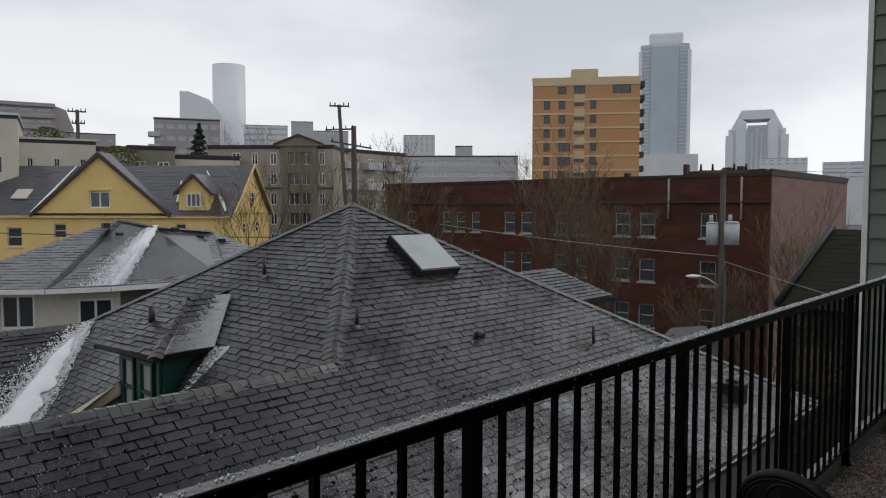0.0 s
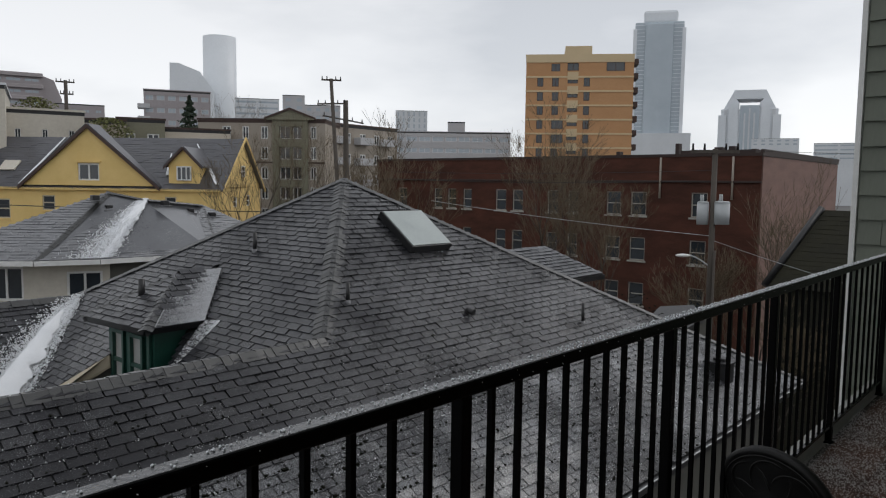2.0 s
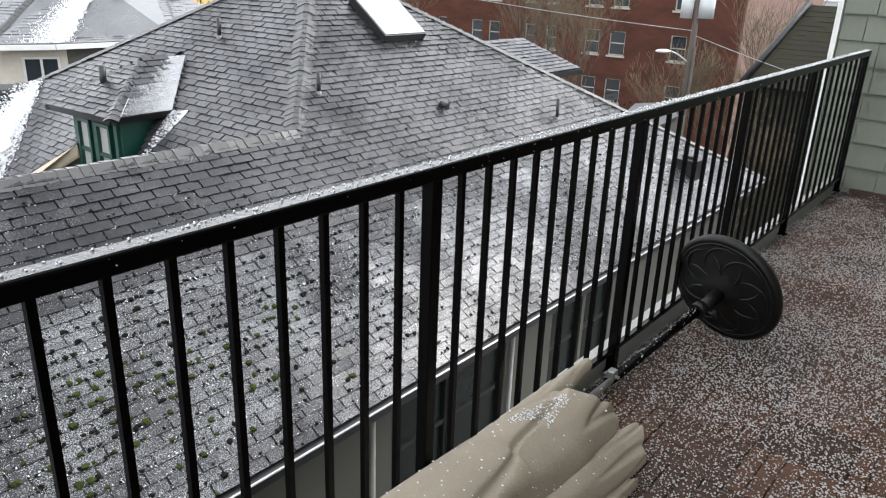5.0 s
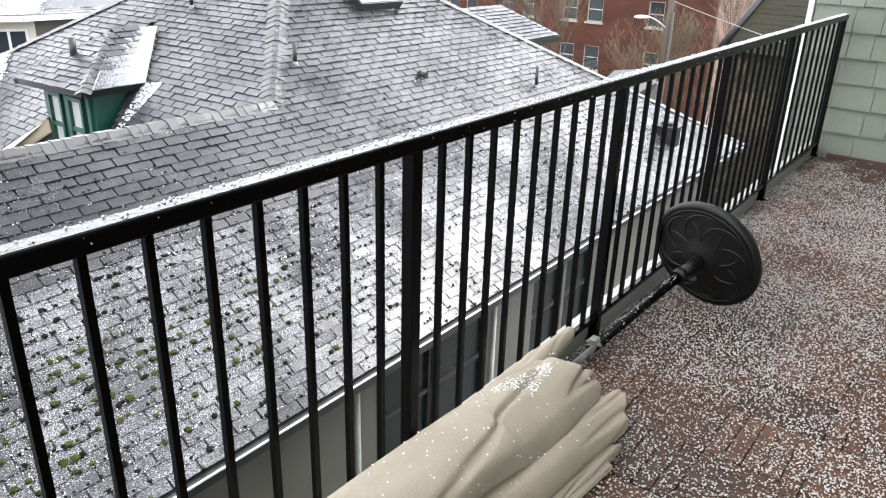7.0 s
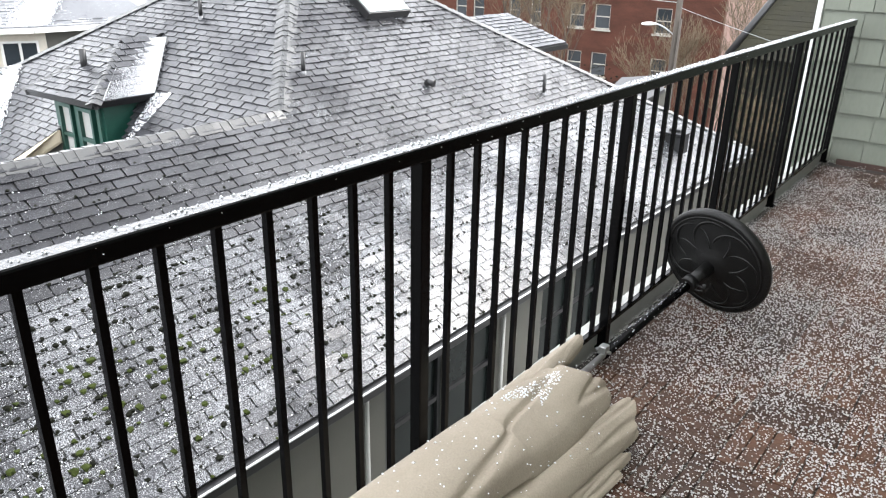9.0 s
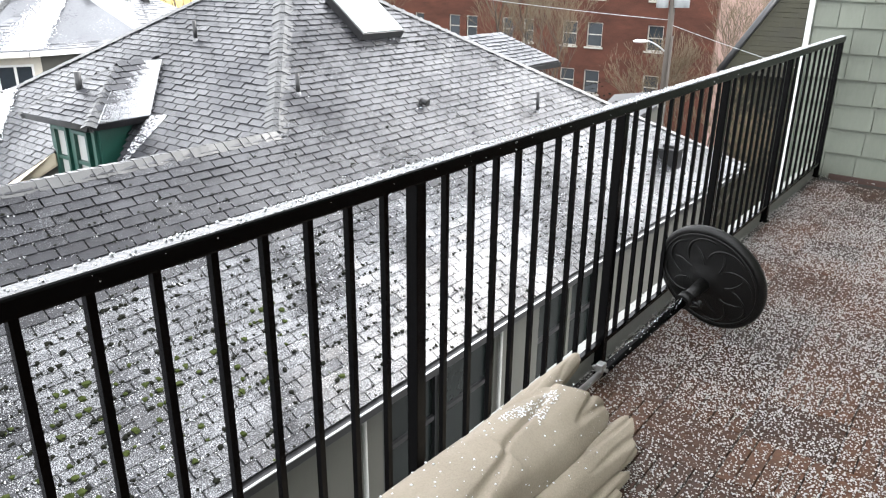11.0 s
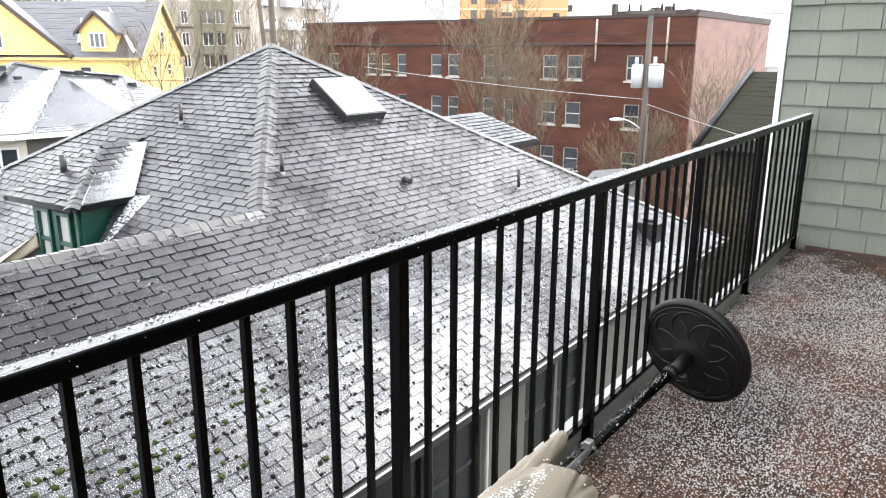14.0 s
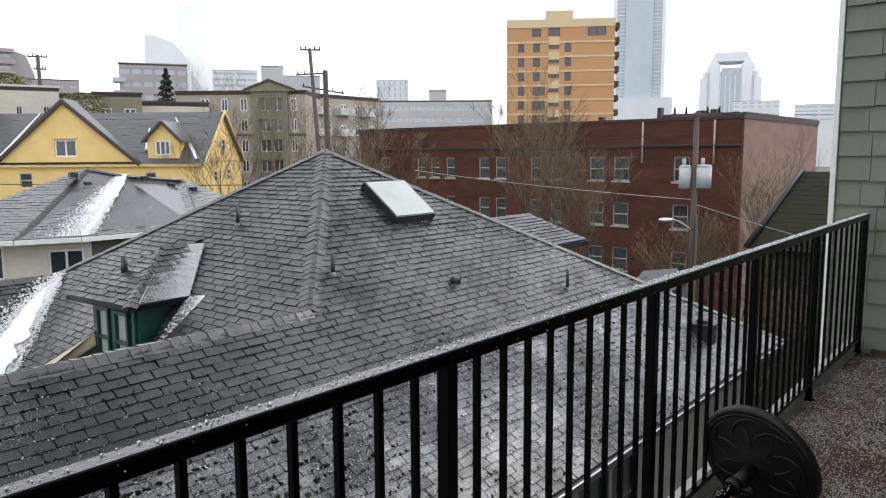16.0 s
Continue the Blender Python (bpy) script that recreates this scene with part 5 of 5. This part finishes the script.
    dd = Vector((r.x - p.x, r.y - p.y, 0))
    box(bm, 0, dd.length, -0.12, 0.02, EZ - 0.2, EZ - 0.02, m=pose(p.x, p.y, 0, 0, 0, math.degrees(math.atan2(dd.y, dd.x))))
part("gutter", bm, "white_trim", grey, "white eave gutter")
bm = bmesh.new()
f = [g_le, g_ec, g_en, g_er, g_er + Vector((2, 6, 0)), g_le + Vector((2, 6, 0))]
bm.faces.new([bm.verts.new((p.x, p.y, EZ - 0.06)) for p in f])
part("soffit", bm, "white_trim", grey)
for p, s in ((g_pl + Vector((-0.9, -0.7, -0.35)), 1), (g_pl + (g_ec - g_pl) * 0.3 + Vector((0.9, 0.1, 0)), 1), (g_pr + Vector((0.6, -0.6, -0.25)), 1), (g_rr + Vector((-1.2, -0.9, -0.35)), 1), (g_rr + Vector((-0.2, -1.2, -0.55)), 1)):
    v = thing("roof_cap_vent", "small dark vent on the grey roof", "roof vent", pose(*p), "grey roof vents")
    part("hood", boxed(-0.15, 0.15, -0.15, 0.15, -0.05, 0.22, bevel=0.03), "vent", v)
    part("flashing", boxed(-0.28, 0.28, -0.28, 0.28, -0.03, 0.0), "lead", v)


# ---- street: poles, lamp, wires ----
def utility_pole(top, foot, label, arms, r=0.15):
    """A tapered wooden pole, with cross-arms given as (end, end) and insulators on them."""
    ob = thing("utility_pole", label, "utility pole", pose(*foot), "street poles")
    o = Vector(foot)
    part("pole", tubed((0, 0, 0), Vector(top) - o, r * 1.25, r * 0.85, sides=12), "wood_pole", ob)
    for a, b in arms:
        a, b = Vector(a) - o, Vector(b) - o
        bm = bmesh.new()
        d = (b - a)
        m = d.to_track_quat("X", "Z").to_matrix().to_4x4()
        m.translation = a
        box(bm, 0, d.length, -0.055, 0.055, -0.06, 0.06, m=m)
        arm = part("cross_arm", bm, "wood_pole", ob)
        for f in (0.04, 0.28, 0.72, 0.96):
            q = a + d * f
            part("insulator", tubed(q + Vector((0, 0, 0.06)), q + Vector((0, 0, 0.3)), 0.05, 0.035, sides=8), "cast", arm)
    return ob


t_top, t_foot = (28.0, 10.74, 1.55), (28.0, 10.72, GROUND)
street_pole = utility_pole(t_top, t_foot, "weathered wooden utility pole with two grey transformers", [((27.55, 11.5, 1.45), (28.35, 9.95, 1.45))], 0.115)
o = Vector(t_foot)
for dx, rr in (((-0.13, 0.33, -0.9), 0.22), ((0.12, -0.30, -0.88), 0.29)):
    c = Vector((28.0, 10.74, 0)) + Vector(dx) - o
    c.z = dx[2] - GROUND
    bm = bmesh.new()
    tube(bm, c + Vector((0, 0, -0.42)), c + Vector((0, 0, 0.40)), rr, sides=20)
    tube(bm, c + Vector((0, 0, 0.40)), c + Vector((0, 0, 0.46)), rr * 1.06, rr * 0.8, sides=20)
    can = part("transformer", bm, "transformer", street_pole, "pale grey transformer can")
    for s in (-0.1, 0.1):
        part("bushing", tubed(c + Vector((s, 0.05, 0.45)), c + Vector((s, 0.05, 0.72)), 0.045, 0.03, sides=8), "transformer", can)
lamp = thing("street_lamp", "pale cobra-head street lamp on a curved arm at the pole", "street lamp", pose(27.98, 10.80, -2.9))
bm = bmesh.new()
prev = Vector((0, 0, 0))
for k in range(1, 7):
    u = k / 6
    p = Vector((-0.62 * u, 0.56 * u, 0.42 * math.sin(u * 1.4)))
    tube(bm, prev, p, 0.03, sides=8, caps=False)
    prev = p
part("arm", bm, "transformer", lamp)
bm = bmesh.new()
bmesh.ops.create_uvsphere(bm, u_segments=16, v_segments=8, radius=1, matrix=pose(-0.78, 0.70, 0.40, 0, 0, -42) @ Matrix.Diagonal((0.30, 0.12, 0.07, 1)))
part("head", bm, "white_trim", lamp, "white lamp head")
conduit = thing("conduit", "pale pipe strapped to the wooden pole", "conduit", pose(27.85, 10.55, GROUND))
part("pipe", tubed((0, 0, 0), (0.02, 0.0, 8.2), 0.05, sides=8), "wood_pole", conduit)

utility_pole((38.87, 45.71, 8.3), (39.8, 45.0, GROUND), "leaning wooden utility pole with cross-arms", [((38.29, 46.19, 8.2), (39.48, 45.18, 8.19)), ((38.04, 46.4, 6.3), (39.74, 44.95, 6.4))], 0.16)
utility_pole((40.4, 45.7, 6.75), (40.5, 45.6, GROUND), "stout wooden utility pole with a slanting arm", [((39.0, 46.9, 5.5), (41.48, 44.73, 4.95))], 0.24)
utility_pole((28.33, 69.44, 8.9), (28.5, 69.3, GROUND), "distant wooden utility pole", [((27.6, 69.75, 8.75), (29.0, 69.15, 8.75)), ((27.9, 69.6, 7.7), (28.9, 69.2, 7.7))], 0.18)


def cable(a, b, sag, r, label, material="wire"):
    a, b = Vector(a), Vector(b)
    bm = bmesh.new()
    along = (b - a).normalized()
    s1 = along.cross(Vector((0, 0, 1))).normalized()
    s2 = s1.cross(along)
    last = None
    for k in range(25):
        u = k / 24
        p = a.lerp(b, u) - Vector((0, 0, sag * 4 * u * (1 - u)))
        ring = [bm.verts.new(p + (s1 * math.cos(q * math.tau / 5) + s2 * math.sin(q * math.tau / 5)) * r) for q in range(5)]
        if last:
            for q in range(5):
                bm.faces.new((last[q], last[q - 4], ring[q - 4], ring[q]))
        last = ring
    ob = part("overhead_cable", bm, material)
    return tagged(ob, label, "cable", "overhead cables")


cable((25.3, 22.7, -0.67), (28.0, 10.75, -1.75), 0.1, 0.011, "pale overhead cable to the wooden pole", "transformer")
cable((28.0, 10.75, -1.9), (28.5, 1.5, -4.1), 0.15, 0.009, "overhead cable sloping down from the pole", "transformer")
cable((24.0, 24.2, 0.3), (28.0, 10.75, 0.35), 0.12, 0.011, "dark overhead cable before the brick block")
cable((24.0, 24.0, 0.62), (28.0, 10.75, 0.75), 0.1, 0.008, "thin dark overhead cable before the brick block")
cable((28.3, 10.0, 1.5), (28.5, -25, 1.8), 0.6, 0.008, "thin overhead cable along the street")
cable((8.0, 39.6, -0.9), (24.5, 32.5, -1.5), 0.1, 0.022, "dark overhead cable before the yellow house")


# ---- bare trees ----
def tree(foot, height, spread, seed, label, r0=0.16, levels=5, twig="twig", lean=(0, 0)):
    """A bare tree: a tapered trunk, limbs and many fine twigs."""
    r = random.Random(seed)
    trunk_v, trunk_f, twig_v, twig_f = [], [], [], []

    def limb(a, b, ra, rb, fine):
        vs, fs = (twig_v, twig_f) if fine else (trunk_v, trunk_f)
        n = 4 if fine else 7
        d = (b - a).normalized()
        s = d.orthogonal().normalized()
        u = d.cross(s)
        k = len(vs)
        for c, rad in ((a, ra), (b, rb)):
            for i in range(n):
                w = i * 2 * math.pi / n
                vs.append(c + rad * (math.cos(w) * s + math.sin(w) * u))
        for i in range(n):
            fs.append((k + i, k + (i + 1) % n, k + n + (i + 1) % n, k + n + i))

    def grow(p, d, length, rad, level):
        n = 3 if level < 2 else 2
        for i in range(n):
            e = p + d * (length / n)
            r1 = max(0.006, rad * (1 - 0.28 / n * (i + 1)) if level else rad * (1 - 0.12 * (i + 1)))
            limb(p, e, rad, r1, level >= 3)
            p, rad = e, r1
            d = (d + Vector((r.uniform(-1, 1), r.uniform(-1, 1), r.uniform(-0.3, 0.6))) * (0.16 if level else 0.06)).normalized()
            if level < levels and (i or level):
                side = Vector((r.uniform(-1, 1), r.uniform(-1, 1), r.uniform(0.1, 0.9))).normalized()
                grow(p, (d * 0.6 + side * spread).normalized(), length * r.uniform(0.5, 0.72), max(0.0065, rad * 0.58), level + 1)
        if level < levels:
            for _ in range(2 if level < 4 else 3):
                side = Vector((r.uniform(-1, 1), r.uniform(-1, 1), r.uniform(0.0, 0.9))).normalized()
                grow(p, (d * 0.75 + side * spread * 0.8).normalized(), length * r.uniform(0.5, 0.75), max(0.0065, rad * 0.66), level + 1)

    ob = thing("bare_tree", label, "tree", pose(*foot), "street trees")
    grow(Vector((0, 0, 0)), Vector((lean[0], lean[1], 1)).normalized(), height * 0.46, r0, 0)
    top = max(v.z for v in twig_v) / height
    trunk = sheet("trunk", [v / top for v in trunk_v], trunk_f, "bark", ob, smooth=True)
    sheet("crown", [v / top for v in twig_v], twig_f, twig, ob, "fine bare twigs")
    return ob


tree((26.9, 25.4, GROUND), 14.2, 0.62, 1, "bare street tree with reddish twigs", 0.2)
tree((30.2, 19.6, GROUND), 15.2, 0.60, 2, "tall bare street tree before the brick block", 0.22)
tree((31.6, 17.2, GROUND), 13.4, 0.55, 3, "bare street tree with upright limbs", 0.18)
tree((36.5, 10.5, GROUND), 12.2, 0.55, 14, "bare tree beside the pink brick wall", 0.14, 4)
tree((25.9, 38.0, GROUND), 15.0, 0.60, 5, "bare pale-barked tree by the yellow house", 0.28)
tree((40.6, 52.0, GROUND), 16.2, 0.48, 6, "bare tree before the taupe apartments", 0.2, 4)
tree((40.9, 48.9, GROUND), 15.6, 0.45, 7, "bare tree before the taupe apartments", 0.2, 4)
tree((51.9, 79.6, GROUND), 21.0, 0.5, 8, "tall bare tree behind the yellow house", 0.25)
tree((30.5, 8.2, GROUND), 9.2, 0.5, 9, "bare reddish shrub tree by the street", 0.10, 4)
tree((33.0, 10.4, GROUND), 9.8, 0.6, 31, "bare reddish shrub tree by the pink wall", 0.09, 5)
tree((29.6, 10.4, GROUND), 8.4, 0.7, 32, "bare tangled shrub beside the mossy house", 0.08, 5)
tree((27.0, 7.8, GROUND), 7.0, 0.8, 33, "bare tangled shrub below the balcony", 0.07, 5)
tree((36.5, 20.5, GROUND), 11.6, 0.6, 34, "bare tree close to the brick block", 0.13, 5)
tree((28.1, 28.5, GROUND), 12.4, 0.6, 10, "bare street tree with reddish twigs", 0.17)


def leafy(name, foot, height, r0, seed, label, cone=False, material="bush"):
    """A shrub or conifer of many small leaf clumps round a stem."""
    r = random.Random(seed)
    ob = thing(name, label, "tree" if cone else "shrub", pose(foot[0], foot[1], GROUND))
    foot_up = foot[2] - GROUND
    part("trunk", tubed((0, 0, 0), (0, 0, foot_up + height * 0.95), 0.02 * height, 0.004 * height, sides=8), "bark", ob)
    verts, faces = [], []
    for _ in range(1500):
        u = r.random()
        rad = r0 * ((1 - u) ** 0.9 if cone else math.sqrt(max(0.0, 1 - (2 * u - 1) ** 2))) * (0.35 + 0.65 * r.random()) * (0.75 + 0.35 * math.sin(u * 40) if cone else 1.0)
        a = r.uniform(0, 6.283)
        c = Vector((rad * math.cos(a), rad * math.sin(a), foot_up + height * (0.12 + 0.88 * u) - 0.25 * rad * cone))
        s = 0.05 * height * r.uniform(0.5, 1.1)
        d1 = Vector((r.uniform(-1, 1), r.uniform(-1, 1), r.uniform(-0.6, 0.3))).normalized() * s
        d2 = d1.cross(Vector((r.uniform(-1, 1), r.uniform(-1, 1), r.uniform(-1, 1)))).normalized() * s * 0.5
        k = len(verts)
        verts += [c - d1, c + d2, c + d1, c - d2]
        faces.append((k, k + 1, k + 2, k + 3))
    sheet("crown", verts, faces, material, ob)
    return ob


leafy("conifer", (70.4, 121.0, 8.0), 7.2, 2.6, 21, "dark green conifer before the concrete block", True, "needles")
leafy("shrub", (31.4, 84.4, 4.5), 4.2, 2.6, 22, "yellow-green leafy treetop among the rooftops")
leafy("shrub", (29.3, 63.6, 2.0), 3.4, 2.2, 23, "olive leafy treetop behind the yellow house")

# ---- buildings on the skyline ----
def plain(name, label, a, b, z1, depth, wall, rows=0, cols=0, z0=GROUND, frames="white_trim", win=(0.5, 0.5), step=3.0, cornice=None, roof="roofing"):
    """A block whose front runs from a to b on the plan, with a grid of windows."""
    d = Vector((b[0] - a[0], b[1] - a[1], 0))
    holes = []
    for i in range(rows):
        for k in range(cols):
            cx, cz = d.length * (k + 0.5) / cols, z1 - step * (i + 0.62)
            w, h = d.length / cols * win[0] / 2, step * win[1] / 2
            holes.append((cx - w, cx + w, cz - h, cz + h))
    ob = block(name, label, a, math.degrees(math.atan2(d.y, d.x)), 0, d.length, depth, z0, z1, wall, holes, cornice=cornice, roof=roof)
    for h in holes:
        # panes past 150 m use the glass with haze in its colour
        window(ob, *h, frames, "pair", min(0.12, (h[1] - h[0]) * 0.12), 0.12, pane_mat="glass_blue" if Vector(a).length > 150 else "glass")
    return ob


# concrete, mauve and pale blocks carry the mist in their paint
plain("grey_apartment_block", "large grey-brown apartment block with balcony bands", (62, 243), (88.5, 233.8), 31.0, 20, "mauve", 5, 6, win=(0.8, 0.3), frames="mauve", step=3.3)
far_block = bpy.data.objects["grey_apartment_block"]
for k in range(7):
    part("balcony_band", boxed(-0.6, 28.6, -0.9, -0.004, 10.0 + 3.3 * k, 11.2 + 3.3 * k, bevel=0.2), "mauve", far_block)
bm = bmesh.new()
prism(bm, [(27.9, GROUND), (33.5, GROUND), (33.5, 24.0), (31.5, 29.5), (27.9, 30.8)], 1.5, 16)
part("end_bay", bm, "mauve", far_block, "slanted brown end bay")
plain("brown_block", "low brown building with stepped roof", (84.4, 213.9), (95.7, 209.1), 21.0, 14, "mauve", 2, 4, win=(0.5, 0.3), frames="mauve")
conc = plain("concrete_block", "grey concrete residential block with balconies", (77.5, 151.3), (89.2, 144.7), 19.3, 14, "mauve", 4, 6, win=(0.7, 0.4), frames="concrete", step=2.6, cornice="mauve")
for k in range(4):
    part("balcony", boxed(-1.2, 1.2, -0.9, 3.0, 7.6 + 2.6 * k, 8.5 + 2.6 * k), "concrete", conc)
plain("tan_building", "tan stucco building with pale cornice", (17.0, 68.3), (22.3, 66.3), 7.6, 12, "tan", 1, 2, win=(0.2, 0.22), cornice="pale", step=6.5)
plain("cream_building", "cream stucco row with flat parapet", (22.8, 68.3), (28.5, 66.2), 5.9, 12, "tan", 1, 3, win=(0.22, 0.3), cornice="tan", step=3.4)
plain("row_house", "brown stucco row building with dark gable trim", (30.1, 74.1), (35.0, 72.0), 5.9, 12, "taupe", 1, 2, win=(0.3, 0.35), cornice="brown_trim", step=3.4)
plain("olive_building", "olive stucco row building with dark trim", (35.1, 74.1), (39.2, 72.2), 6.3, 12, "olive", 1, 2, win=(0.5, 0.35), cornice="brown_trim", step=3.2)
plain("stucco_row", "light brown stucco row with small windows", (39.1, 74.3), (46.0, 70.8), 5.6, 12, "taupe_light", 1, 5, win=(0.4, 0.35), cornice="brown_trim", step=3.0)
plain("white_office_block", "banded office block, mist painted into its pale colour", (220, 334), (238, 321), 43.5, 20, "pale", 4, 2, win=(0.9, 0.4), frames="pale")
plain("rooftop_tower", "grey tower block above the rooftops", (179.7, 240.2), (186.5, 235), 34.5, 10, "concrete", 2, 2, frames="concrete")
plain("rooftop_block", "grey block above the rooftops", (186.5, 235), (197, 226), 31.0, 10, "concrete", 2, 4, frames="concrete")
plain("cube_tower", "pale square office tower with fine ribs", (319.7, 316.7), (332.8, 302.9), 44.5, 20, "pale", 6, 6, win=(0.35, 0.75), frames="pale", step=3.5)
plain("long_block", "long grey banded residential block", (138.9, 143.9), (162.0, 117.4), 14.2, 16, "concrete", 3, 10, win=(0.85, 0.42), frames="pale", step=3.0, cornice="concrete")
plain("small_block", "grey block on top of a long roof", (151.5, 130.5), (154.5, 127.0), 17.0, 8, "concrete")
plain("low_hospital_block", "low office block, mist painted into its pale colour", (663.3, 223.7), (674.3, 187.8), 44.0, 40, "pale", 2, 6, frames="pale")
plain("pale_office_block", "banded office block, mist painted into its pale colour", (580.5, 151.7), (586.4, 120.0), 34.0, 40, "pale", 4, 2, win=(0.92, 0.4), frames="pale")
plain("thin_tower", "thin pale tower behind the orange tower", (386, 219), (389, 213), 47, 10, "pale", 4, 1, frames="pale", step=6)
tw = plain("taupe_wing", "taupe apartment wing with stacked balconies", (59.0, 70.5), (72.0, 71.0), 7.4, 16, "taupe", 5, 5, win=(0.4, 0.5), step=2.6, cornice="brown_trim")
for i in range(5):
    for k in range(3):
        part("balcony", boxed(0.6 + 4.3 * k, 3.0 + 4.3 * k, -1.2, 0.0, 5.0 - 2.6 * i, 5.9 - 2.6 * i, bevel=0.03), "concrete", tw)
